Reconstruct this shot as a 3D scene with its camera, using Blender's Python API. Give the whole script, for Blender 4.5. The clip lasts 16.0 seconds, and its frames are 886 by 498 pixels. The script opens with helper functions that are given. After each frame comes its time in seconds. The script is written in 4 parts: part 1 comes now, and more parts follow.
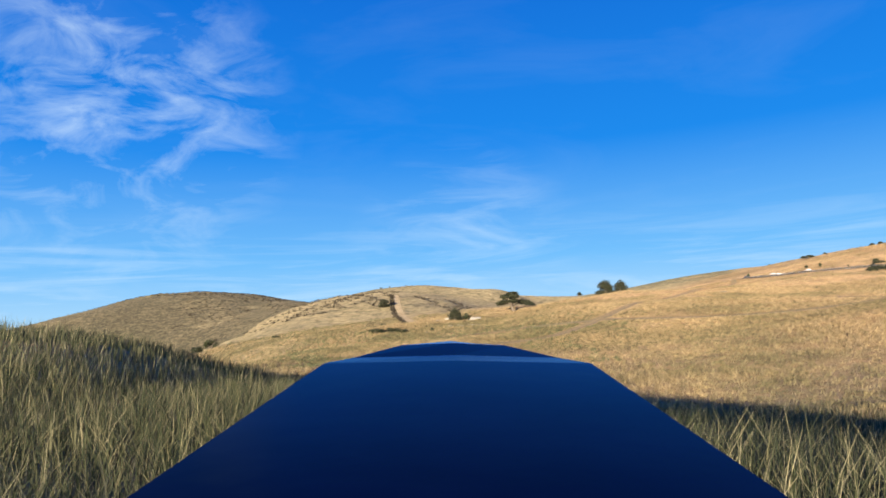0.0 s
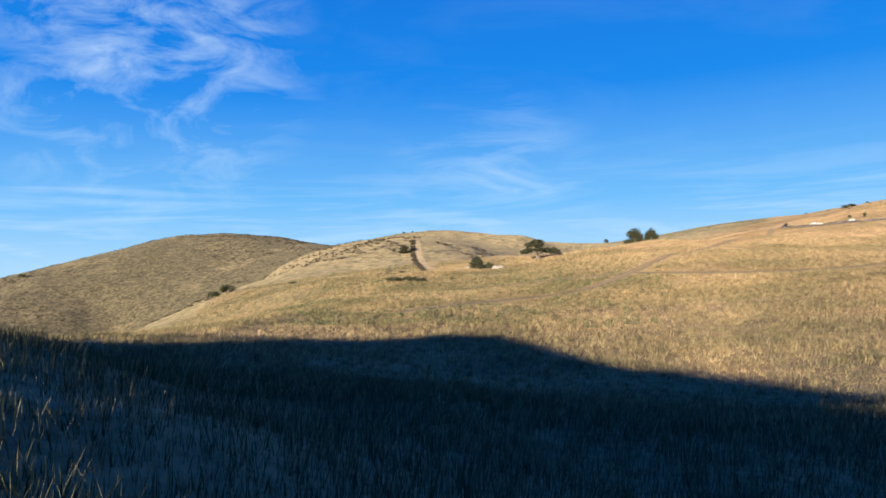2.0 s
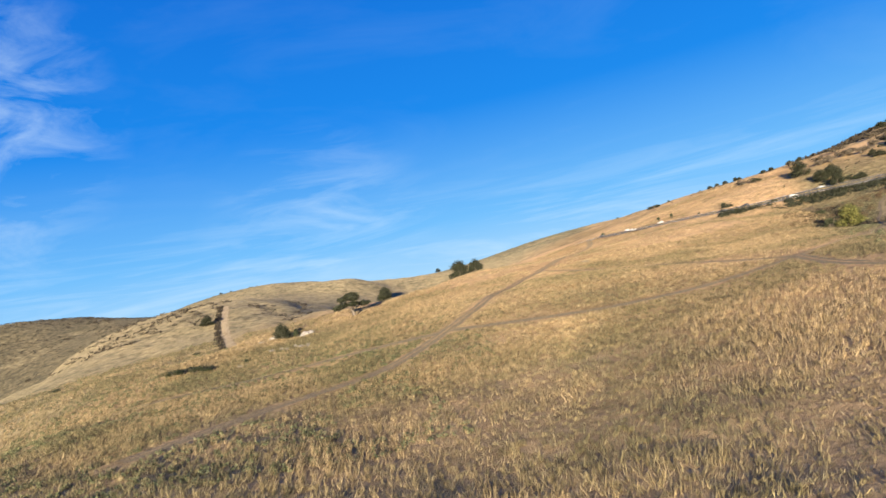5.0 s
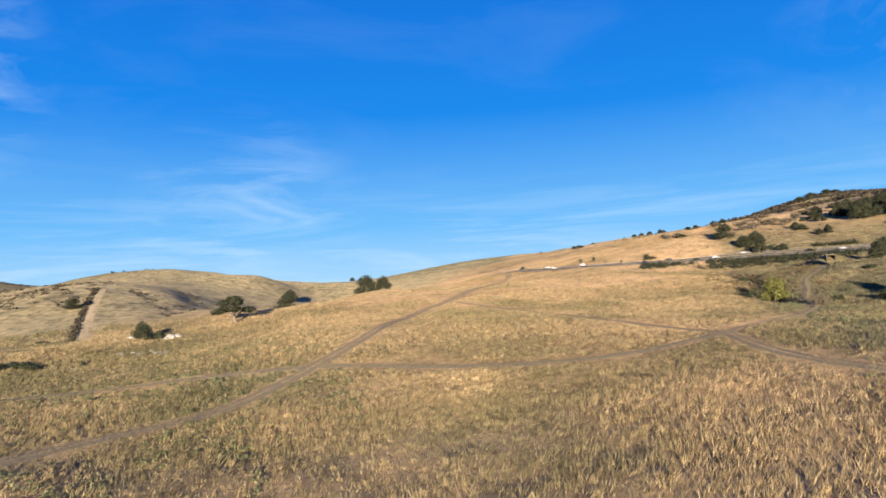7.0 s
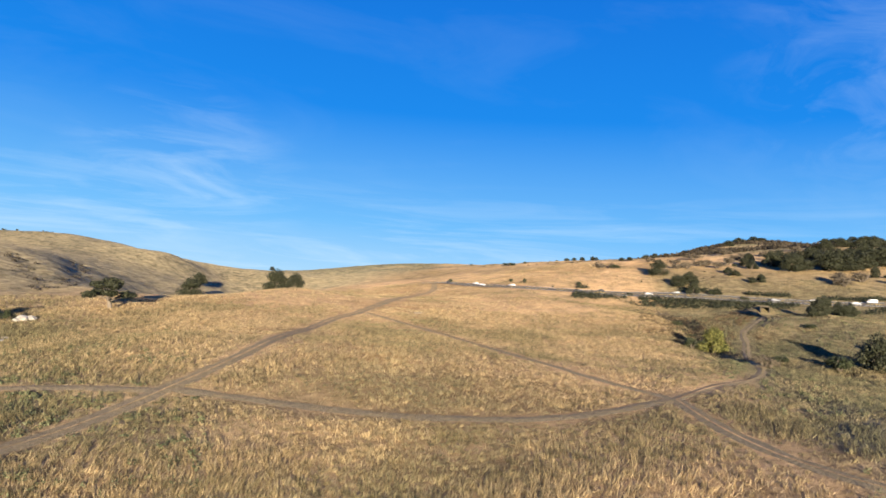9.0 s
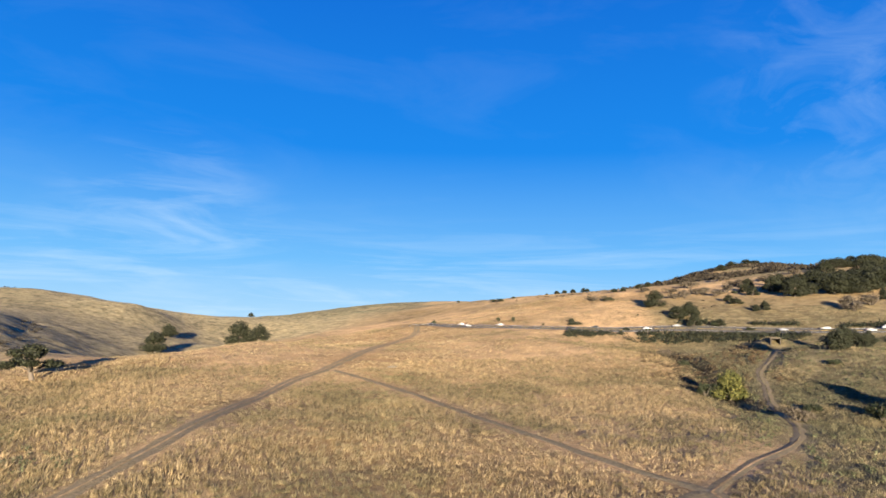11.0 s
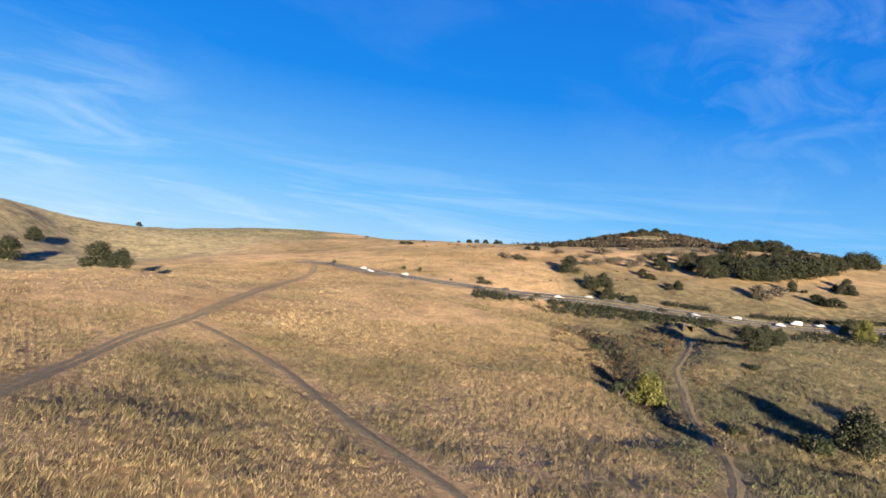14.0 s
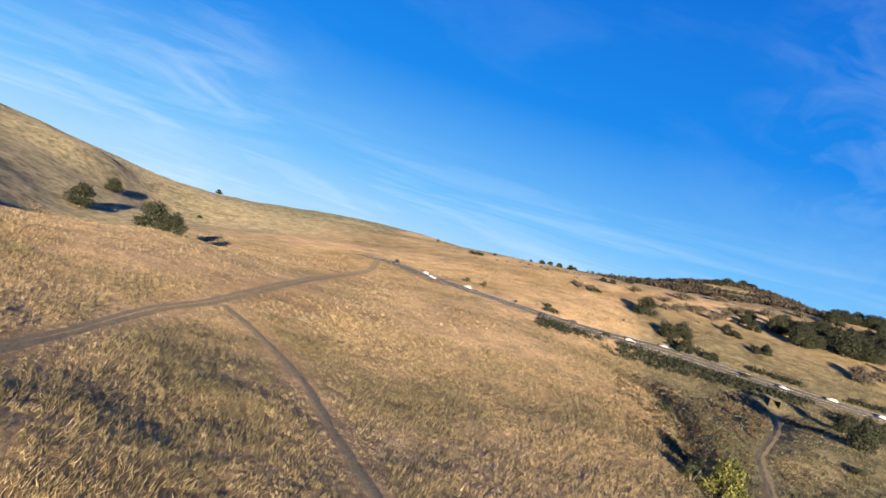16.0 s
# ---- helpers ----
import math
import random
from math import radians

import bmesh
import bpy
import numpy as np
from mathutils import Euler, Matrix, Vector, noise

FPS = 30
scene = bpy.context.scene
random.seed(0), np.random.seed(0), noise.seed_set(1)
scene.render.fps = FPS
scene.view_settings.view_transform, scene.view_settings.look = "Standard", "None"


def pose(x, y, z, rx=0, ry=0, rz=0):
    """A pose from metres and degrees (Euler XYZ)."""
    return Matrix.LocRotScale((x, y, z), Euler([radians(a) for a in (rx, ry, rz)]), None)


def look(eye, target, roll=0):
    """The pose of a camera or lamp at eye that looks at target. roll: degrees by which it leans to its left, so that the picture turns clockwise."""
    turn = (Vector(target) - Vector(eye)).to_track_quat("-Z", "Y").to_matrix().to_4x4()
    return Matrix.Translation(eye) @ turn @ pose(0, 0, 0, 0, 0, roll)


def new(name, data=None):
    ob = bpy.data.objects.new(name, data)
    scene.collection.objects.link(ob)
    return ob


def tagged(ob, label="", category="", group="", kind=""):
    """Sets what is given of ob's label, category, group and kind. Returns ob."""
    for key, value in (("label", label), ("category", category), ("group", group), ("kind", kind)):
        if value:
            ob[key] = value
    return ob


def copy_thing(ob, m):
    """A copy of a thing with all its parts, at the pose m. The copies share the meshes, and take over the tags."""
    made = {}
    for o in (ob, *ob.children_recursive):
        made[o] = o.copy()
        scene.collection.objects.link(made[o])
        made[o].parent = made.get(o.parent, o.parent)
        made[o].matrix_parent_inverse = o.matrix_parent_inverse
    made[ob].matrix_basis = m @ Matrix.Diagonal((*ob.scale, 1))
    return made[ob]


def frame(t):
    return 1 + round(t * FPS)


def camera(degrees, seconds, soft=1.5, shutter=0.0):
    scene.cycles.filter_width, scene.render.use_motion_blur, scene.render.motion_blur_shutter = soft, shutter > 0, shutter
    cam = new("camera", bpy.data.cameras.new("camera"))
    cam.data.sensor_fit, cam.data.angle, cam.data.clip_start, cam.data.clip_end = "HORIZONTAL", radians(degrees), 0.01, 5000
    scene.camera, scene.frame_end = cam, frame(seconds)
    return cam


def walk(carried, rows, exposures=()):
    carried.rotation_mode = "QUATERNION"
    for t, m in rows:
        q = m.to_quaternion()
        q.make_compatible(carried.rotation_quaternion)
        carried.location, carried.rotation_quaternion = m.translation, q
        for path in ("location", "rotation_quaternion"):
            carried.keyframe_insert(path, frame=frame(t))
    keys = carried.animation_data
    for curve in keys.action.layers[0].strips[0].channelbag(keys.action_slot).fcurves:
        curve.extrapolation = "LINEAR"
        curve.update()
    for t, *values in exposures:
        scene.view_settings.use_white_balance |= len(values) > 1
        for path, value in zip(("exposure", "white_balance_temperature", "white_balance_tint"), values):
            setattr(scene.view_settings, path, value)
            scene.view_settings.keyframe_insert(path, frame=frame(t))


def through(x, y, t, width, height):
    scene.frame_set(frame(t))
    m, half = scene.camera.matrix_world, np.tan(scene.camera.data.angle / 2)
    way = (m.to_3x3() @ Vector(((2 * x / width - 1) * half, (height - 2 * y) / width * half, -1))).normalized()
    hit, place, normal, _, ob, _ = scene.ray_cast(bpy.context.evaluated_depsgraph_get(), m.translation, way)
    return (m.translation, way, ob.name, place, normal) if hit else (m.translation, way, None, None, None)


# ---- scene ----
cam = camera(66.29, 16.0, soft=1.6)


def flight(x, y, z, yaw, pitch, roll):
    """Camera pose from a place, heading to the left of +y, pitch up and lean."""
    return pose(x, y, z, 0, 0, yaw) @ pose(0, 0, 0, 90 + pitch) @ pose(0, 0, 0, 0, 0, roll)


FLIGHT = [
    (0, 0.00, 0.00, 0.00, 0.12, 6.62, -2.47),
    (0.5, -0.02, 1.83, 0.41, 4.11, 4.51, -0.95),
    (1, 0.26, 4.55, 0.89, 3.53, 1.99, 2.00),
    (1.5, 0.67, 8.24, 1.37, 2.57, 1.09, 1.56),
    (2, 1.22, 12.75, 1.88, 2.39, 1.97, -1.62),
    (2.5, 2.22, 17.90, 2.55, 1.18, 1.66, -1.96),
    (3, 3.76, 23.53, 3.65, -0.55, 1.79, -5.95),
    (3.5, 6.05, 29.27, 4.96, -2.41, 2.12, -7.98),
    (4, 8.95, 34.86, 6.35, -5.37, 2.91, -11.50),
    (4.5, 12.18, 40.26, 7.70, -8.23, 3.46, -12.80),
    (4.7, 13.49, 42.34, 8.21, -9.65, 3.43, -12.16),
    (6.8, 25.79, 63.71, 11.56, -18.10, 3.85, -3.91),
    (7, 26.94, 65.70, 11.88, -17.67, 3.79, -2.69),
    (7.5, 29.75, 70.95, 12.70, -20.10, 3.50, -0.29),
    (8, 32.42, 76.17, 13.39, -21.26, 4.99, -6.35),
    (8.5, 34.86, 81.41, 14.33, -20.90, 4.44, -2.99),
    (9, 37.21, 86.63, 15.48, -23.38, 4.02, 4.00),
    (9.2, 38.24, 88.72, 15.94, -23.56, 3.80, 6.13),
    (11.3, 51.91, 108.81, 20.49, -24.34, 7.02, 0.45),
    (11.5, 52.96, 110.43, 21.02, -24.40, 6.49, -0.16),
    (12, 55.30, 114.39, 22.37, -24.67, 5.75, -4.00),
    (12.5, 57.44, 118.23, 23.80, -25.84, 4.62, -7.61),
    (13, 59.55, 121.98, 25.27, -27.26, 3.04, -5.34),
    (13.5, 61.77, 125.74, 26.60, -28.75, 1.57, 4.42),
    (14, 64.18, 129.82, 27.45, -31.85, 1.86, 7.93),
    (14.5, 66.91, 133.82, 28.08, -31.54, 3.36, 2.37),
    (15, 69.74, 137.78, 28.81, -29.09, 3.69, 4.01),
    (15.5, 72.36, 141.80, 29.42, -27.42, 1.98, 11.48),
    (16, 74.79, 145.81, 29.66, -25.70, 1.24, 17.43),
]
walk(cam, [(row[0], flight(*row[1:])) for row in FLIGHT])
# ---- end of flight ----

# ------------------------------------------------------------------ light
SUN_AZ, SUN_EL = 200.0, 6.0            # degrees: azimuth clockwise from +y, elevation
world = bpy.data.worlds.new("sky")
scene.world = world
world.use_nodes = True
wn, wl = world.node_tree.nodes, world.node_tree.links
wn.clear()


def wnode(kind, **values):
    node = wn.new(kind)
    for key, value in values.items():
        node.inputs[key].default_value = value
    return node


sky = wn.new("ShaderNodeTexSky")
sky.sky_type, sky.sun_disc = "NISHITA", False
sky.sun_elevation, sky.sun_rotation = radians(SUN_EL), radians(SUN_AZ)
sky.air_density, sky.dust_density, sky.ozone_density = 1.0, 0.1, 4.0
coord = wn.new("ShaderNodeTexCoord")
deep = wn.new("ShaderNodeMix")            # the clear, deep blue of a dry evening over the pale rim
deep.data_type, deep.blend_type = "RGBA", "MIX"
deep.inputs[0].default_value = 0.93
wl.new(sky.outputs["Color"], deep.inputs[6])
split = wn.new("ShaderNodeSeparateXYZ")
wl.new(coord.outputs["Generated"], split.inputs[0])
rise = wn.new("ShaderNodeValToRGB")
stops = rise.color_ramp.elements
stops.new(0.12), stops.new(0.3)
for stop, (pos, col) in zip(stops, [(0.0, (0.46, 0.74, 0.98)), (0.10, (0.165, 0.51, 0.96)), (0.26, (0.008, 0.245, 0.83)), (0.6, (0.002, 0.100, 0.59))]):
    stop.position, stop.color = pos, (*col, 1)
wl.new(split.outputs["Z"], rise.inputs["Fac"])
gain = wn.new("ShaderNodeMix")
gain.data_type, gain.blend_type = "RGBA", "MULTIPLY"
gain.inputs[0].default_value = 1.0
gain.inputs[7].default_value = (9.0, 9.0, 9.0, 1)
wl.new(rise.outputs["Color"], gain.inputs[6])
wl.new(gain.outputs[2], deep.inputs[7])


def wmath(op, a, b=None):
    node = wn.new("ShaderNodeMath")
    node.operation, node.use_clamp = op, op in ("MULTIPLY_ADD", "ADD")
    for slot, value in enumerate((a, b)):
        if isinstance(value, (int, float)):
            node.inputs[slot].default_value = value
        elif value is not None:
            wl.new(value, node.inputs[slot])
    return node.outputs[0]


def wisps(turn, stretch, scale, low, high, seed):
    """Filaments of cirrus, drawn out along one way."""
    mp = wn.new("ShaderNodeMapping")
    mp.inputs["Rotation"].default_value = turn
    mp.inputs["Scale"].default_value = stretch
    mp.inputs["Location"].default_value = (seed, seed * 0.7, 0)
    wl.new(coord.outputs["Generated"], mp.inputs["Vector"])
    n = wnode("ShaderNodeTexNoise", Scale=scale, Detail=10.0, Roughness=0.6, Distortion=0.7)
    wl.new(mp.outputs["Vector"], n.inputs["Vector"])
    r = wn.new("ShaderNodeMapRange")
    r.inputs["From Min"].default_value, r.inputs["From Max"].default_value = low, high
    wl.new(n.outputs["Fac"], r.inputs["Value"])
    return r.outputs[0]


def bank(azimuth, elevation, inner, outer):
    """1 about one part of the sky, fading out round it (degrees)."""
    a, e = radians(azimuth), radians(elevation)
    dot = wn.new("ShaderNodeVectorMath")
    dot.operation = "DOT_PRODUCT"
    wl.new(coord.outputs["Generated"], dot.inputs[0])
    dot.inputs[1].default_value = (math.sin(a) * math.cos(e), math.cos(a) * math.cos(e), math.sin(e))
    r = wn.new("ShaderNodeMapRange")
    r.inputs["From Min"].default_value, r.inputs["From Max"].default_value = math.cos(radians(outer)), math.cos(radians(inner))
    wl.new(dot.outputs["Value"], r.inputs["Value"])
    return r.outputs[0]


low_band = wn.new("ShaderNodeMapRange")
low_band.inputs["From Min"].default_value, low_band.inputs["From Max"].default_value = 0.17, 0.04
wl.new(split.outputs["Z"], low_band.inputs["Value"])
feather = wisps((0, 0, radians(35)), (5.0, 7.0, 12.0), 1.6, 0.45, 0.78, 3.0)
streak = wisps((0, radians(4), radians(10)), (2.0, 2.0, 26.0), 1.5, 0.48, 0.80, 8.0)
plume = wisps((0, radians(-14), radians(25)), (3.0, 4.5, 15.0), 1.9, 0.44, 0.74, 12.0)
haze = wisps((0, 0, radians(60)), (2.0, 4.0, 9.0), 1.3, 0.48, 0.95, 5.0)
veil = wmath("MULTIPLY", wmath("MULTIPLY", feather, bank(-26, 17, 3, 14)), 0.62)
veil = wmath("ADD", veil, wmath("MULTIPLY", wmath("MULTIPLY", feather, bank(60, 19, 3, 15)), 0.17))
veil = wmath("ADD", veil, wmath("MULTIPLY", wmath("MULTIPLY", streak, low_band.outputs[0]), 0.75))
veil = wmath("ADD", veil, wmath("MULTIPLY", wmath("MULTIPLY", plume, bank(2, 5, 2, 11)), 0.34))
veil = wmath("ADD", veil, wmath("MULTIPLY", haze, 0.07))
cirrus = wn.new("ShaderNodeMix")
cirrus.data_type = "RGBA"
cirrus.inputs[7].default_value = (6.2, 7.8, 9.2, 1)
wl.new(veil, cirrus.inputs[0])
wl.new(deep.outputs[2], cirrus.inputs[6])
glow = wnode("ShaderNodeBackground", Strength=0.0312)
wl.new(cirrus.outputs[2], glow.inputs["Color"])
wout = wn.new("ShaderNodeOutputWorld")
wl.new(glow.outputs[0], wout.inputs["Surface"])

sun = new("sun", bpy.data.lights.new("sun", "SUN"))
sun.data.energy, sun.data.angle, sun.data.color = 5.0, radians(0.6), (1.0, 0.84, 0.62)
a, e = radians(SUN_AZ), radians(SUN_EL)
sun.matrix_world = look((0, 0, 0), (-math.sin(a) * math.cos(e), -math.cos(a) * math.cos(e), -math.sin(e)))
scene.view_settings.exposure = 1.93

# ------------------------------------------------------------------ materials
def material(name):
    mat = bpy.data.materials.new(name)
    mat.use_nodes = True
    nodes, links = mat.node_tree.nodes, mat.node_tree.links
    return mat, nodes, links, nodes["Principled BSDF"]


def noise_node(nodes, links, scale, detail=4.0, rough=0.55, stretch=None):
    co = nodes.new("ShaderNodeNewGeometry")
    vec = co.outputs["Position"]
    if stretch:
        mp = nodes.new("ShaderNodeMapping")
        mp.inputs["Scale"].default_value = stretch
        links.new(vec, mp.inputs["Vector"])
        vec = mp.outputs["Vector"]
    n = nodes.new("ShaderNodeTexNoise")
    n.inputs["Scale"].default_value, n.inputs["Detail"].default_value, n.inputs["Roughness"].default_value = scale, detail, rough
    links.new(vec, n.inputs["Vector"])
    return n.outputs["Fac"]


def ramp(nodes, links, fac, stops):
    r = nodes.new("ShaderNodeValToRGB")
    el = r.color_ramp.elements
    while len(el) < len(stops):
        el.new(0.5)
    for item, (pos, col) in zip(el, stops):
        item.position, item.color = pos, (*col, 1)
    links.new(fac, r.inputs["Fac"])
    return r.outputs["Color"]


def blend(nodes, links, fac, a, b, mode="MIX"):
    m = nodes.new("ShaderNodeMix")
    m.data_type, m.blend_type = "RGBA", mode
    if isinstance(fac, float):
        m.inputs[0].default_value = fac
    else:
        links.new(fac, m.inputs[0])
    for slot, c in ((6, a), (7, b)):
        if isinstance(c, tuple):
            m.inputs[slot].default_value = (*c, 1)
        else:
            links.new(c, m.inputs[slot])
    return m.outputs[2]


def bump(nodes, links, bsdf, fac, strength, distance):
    b = nodes.new("ShaderNodeBump")
    b.inputs["Strength"].default_value, b.inputs["Distance"].default_value = strength, distance
    links.new(fac, b.inputs["Height"])
    links.new(b.outputs["Normal"], bsdf.inputs["Normal"])


def along(nodes, links, way, lo, hi):
    """0 to 1 across the plan, along a direction."""
    g = nodes.new("ShaderNodeNewGeometry")
    d = nodes.new("ShaderNodeVectorMath")
    d.operation = "DOT_PRODUCT"
    links.new(g.outputs["Position"], d.inputs[0])
    d.inputs[1].default_value = way
    r = nodes.new("ShaderNodeMapRange")
    r.interpolation_type = "SMOOTHSTEP"
    r.inputs["From Min"].default_value, r.inputs["From Max"].default_value = lo, hi
    links.new(d.outputs["Value"], r.inputs["Value"])
    return r.outputs[0]


def both(nodes, links, a, b, op="MULTIPLY"):
    m = nodes.new("ShaderNodeMath")
    m.operation, m.use_clamp = op, True
    for slot, v in enumerate((a, b)):
        if isinstance(v, (int, float)):
            m.inputs[slot].default_value = v
        else:
            links.new(v, m.inputs[slot])
    return m.outputs[0]


def weed_zone(n, l):
    """Weedy ground east of the creek, as far as the highway."""
    return both(n, l, along(n, l, (0.805, -0.593, 0), -2, 14), along(n, l, (0.6, 0.8, 0), 580, 430))


def lens_cast_zone(n, l):
    """The lens's dark green edge cast, painted on low ground under the western spur."""
    side = both(n, l, along(n, l, (-0.55, -0.83, 0), -300, -180), along(n, l, (-1, 0, 0), -95, -40))
    return both(n, l, both(n, l, side, 0.3), ramp(n, l, noise_node(n, l, 0.03, 4.0), [(0.35, (0.5, 0.5, 0.5)), (0.6, (1, 1, 1))]))


def ground_material():
    mat, n, l, bsdf = material("dry_pasture")
    fine = noise_node(n, l, 1.1, 8.0, 0.7)
    tuft = noise_node(n, l, 0.32, 5.0, 0.6)
    wide = noise_node(n, l, 0.018, 5.0, 0.6)
    huge = noise_node(n, l, 0.006, 4.0, 0.55)
    straw = ramp(n, l, fine, [(0.3, (0.145, 0.092, 0.047)), (0.5, (0.285, 0.195, 0.105)), (0.75, (0.40, 0.292, 0.172))])
    brown = ramp(n, l, fine, [(0.3, (0.11, 0.070, 0.035)), (0.55, (0.21, 0.141, 0.071)), (0.8, (0.30, 0.21, 0.112))])
    sage = ramp(n, l, tuft, [(0.35, (0.05, 0.0425, 0.0225)), (0.5, (0.095, 0.0775, 0.04)), (0.68, (0.165, 0.13, 0.065))])
    # weed colours, toned down further in place of tree shade and lens falloff
    weeds = ramp(n, l, tuft, [(0.35, (0.045, 0.040, 0.021)), (0.52, (0.10, 0.088, 0.047)), (0.7, (0.175, 0.153, 0.085))])
    col = blend(n, l, ramp(n, l, wide, [(0.45, (0, 0, 0)), (0.62, (1, 1, 1))]), straw, brown)
    col = blend(n, l, ramp(n, l, huge, [(0.54, (0, 0, 0)), (0.66, (0.6, 0.6, 0.6))]), col, sage)
    scrub = ramp(n, l, tuft, [(0.35, (0.03, 0.029, 0.016)), (0.5, (0.075, 0.07, 0.041)), (0.68, (0.15, 0.137, 0.08))])
    slope = ramp(n, l, tuft, [(0.35, (0.088, 0.075, 0.043)), (0.5, (0.165, 0.142, 0.083)), (0.68, (0.235, 0.20, 0.120))])
    heath = ramp(n, l, tuft, [(0.35, (0.024, 0.024, 0.015)), (0.5, (0.054, 0.052, 0.033)), (0.68, (0.112, 0.102, 0.063))])
    brush = noise_node(n, l, 0.016, 8.0, 0.7)
    slope = blend(n, l, ramp(n, l, brush, [(0.52, (0, 0, 0)), (0.64, (0.45, 0.45, 0.45))]), slope, heath)
    far_side = both(n, l, along(n, l, (-0.8, 0.6, 0), 400, 520), ramp(n, l, brush, [(0.36, (0.55, 0.55, 0.55)), (0.48, (1, 1, 1))]))
    slope = blend(n, l, far_side, slope, heath)
    west = both(n, l, along(n, l, (-0.8, 0.6, 0), 150, 235), 0.92)
    col = blend(n, l, west, col, slope)
    east = both(n, l, both(n, l, along(n, l, (0.78, 0.62, 0), 530, 650), 0.9), ramp(n, l, wide, [(0.36, (0.35, 0.35, 0.35)), (0.5, (1, 1, 1))]))
    col = blend(n, l, east, col, scrub)
    # olive ground tones carry the painted lens cast
    olive = ramp(n, l, tuft, [(0.35, (0.045, 0.047, 0.021)), (0.52, (0.1, 0.1, 0.047)), (0.7, (0.165, 0.16, 0.08))])
    col = blend(n, l, lens_cast_zone(n, l), col, olive)
    col = blend(n, l, both(n, l, weed_zone(n, l), 0.85), col, weeds)
    col = blend(n, l, 1.0, col, ramp(n, l, noise_node(n, l, 0.11, 6.0, 0.65, (1, 1, 2.5)), [(0.36, (0.62, 0.64, 0.66)), (0.5, (0.97, 0.97, 0.97)), (0.66, (1.22, 1.2, 1.16))]), "MULTIPLY")
    l.new(col, bsdf.inputs["Base Color"])
    bsdf.inputs["Roughness"].default_value = 0.95
    bsdf.inputs["Specular IOR Level"].default_value = 0.1
    bsdf.inputs["Sheen Weight"].default_value = 0.22
    l.new(blend(n, l, 1.0, col, (3.0, 2.9, 2.8), "MULTIPLY"), bsdf.inputs["Sheen Tint"])
    bump(n, l, bsdf, fine, 0.9, 0.5)
    return mat


def island_material(name, stops, rough=0.8, through=0.0, spec=0.2, big=None):
    """Many small pieces, each with a shade of its own."""
    mat, n, l, bsdf = material(name)
    g = n.new("ShaderNodeNewGeometry")
    col = ramp(n, l, g.outputs["Random Per Island"], stops)
    if big:
        patch = ramp(n, l, noise_node(n, l, big, 4.0), [(0.43, (0, 0, 0)), (0.61, (0.8, 0.8, 0.8))])
        col = blend(n, l, patch, col, blend(n, l, g.outputs["Random Per Island"], (0.066, 0.060, 0.030), (0.225, 0.19, 0.100)))
        weedy = blend(n, l, g.outputs["Random Per Island"], (0.040, 0.041, 0.022), (0.20, 0.188, 0.108))
        # rank: olive blade tones that carry the same painted lens cast
        rank = blend(n, l, g.outputs["Random Per Island"], (0.042, 0.046, 0.020), (0.20, 0.195, 0.094))
        col = blend(n, l, lens_cast_zone(n, l), col, rank)
        mixed = ramp(n, l, noise_node(n, l, 0.05, 4.0), [(0.38, (0.3, 0.3, 0.3)), (0.58, (0.95, 0.95, 0.95))])
        col = blend(n, l, both(n, l, weed_zone(n, l), mixed), col, weedy)
        col = blend(n, l, 1.0, col, ramp(n, l, noise_node(n, l, 0.85, 2.0), [(0.36, (0.34, 0.36, 0.37)), (0.5, (0.82, 0.83, 0.82)), (0.66, (1.2, 1.18, 1.12))]), "MULTIPLY")
    l.new(col, bsdf.inputs["Base Color"])
    bsdf.inputs["Roughness"].default_value = rough
    bsdf.inputs["Specular IOR Level"].default_value = spec
    if through:
        t = n.new("ShaderNodeBsdfTranslucent")
        l.new(col, t.inputs["Color"])
        m = n.new("ShaderNodeMixShader")
        m.inputs[0].default_value = through
        l.new(bsdf.outputs[0], m.inputs[1])
        l.new(t.outputs[0], m.inputs[2])
        l.new(m.outputs[0], n["Material Output"].inputs["Surface"])
    return mat


def plain_material(name, low, high, scale, rough=0.8, metal=0.0, relief=0.3, spec=0.4, coat=0.0):
    mat, n, l, bsdf = material(name)
    f = noise_node(n, l, scale, 6.0, 0.6)
    l.new(ramp(n, l, f, [(0.3, low), (0.7, high)]), bsdf.inputs["Base Color"])
    bsdf.inputs["Roughness"].default_value, bsdf.inputs["Metallic"].default_value = rough, metal
    bsdf.inputs["Specular IOR Level"].default_value = spec
    bsdf.inputs["Coat Weight"].default_value = coat
    if relief:
        bump(n, l, bsdf, f, relief, 0.3 / scale)
    return mat


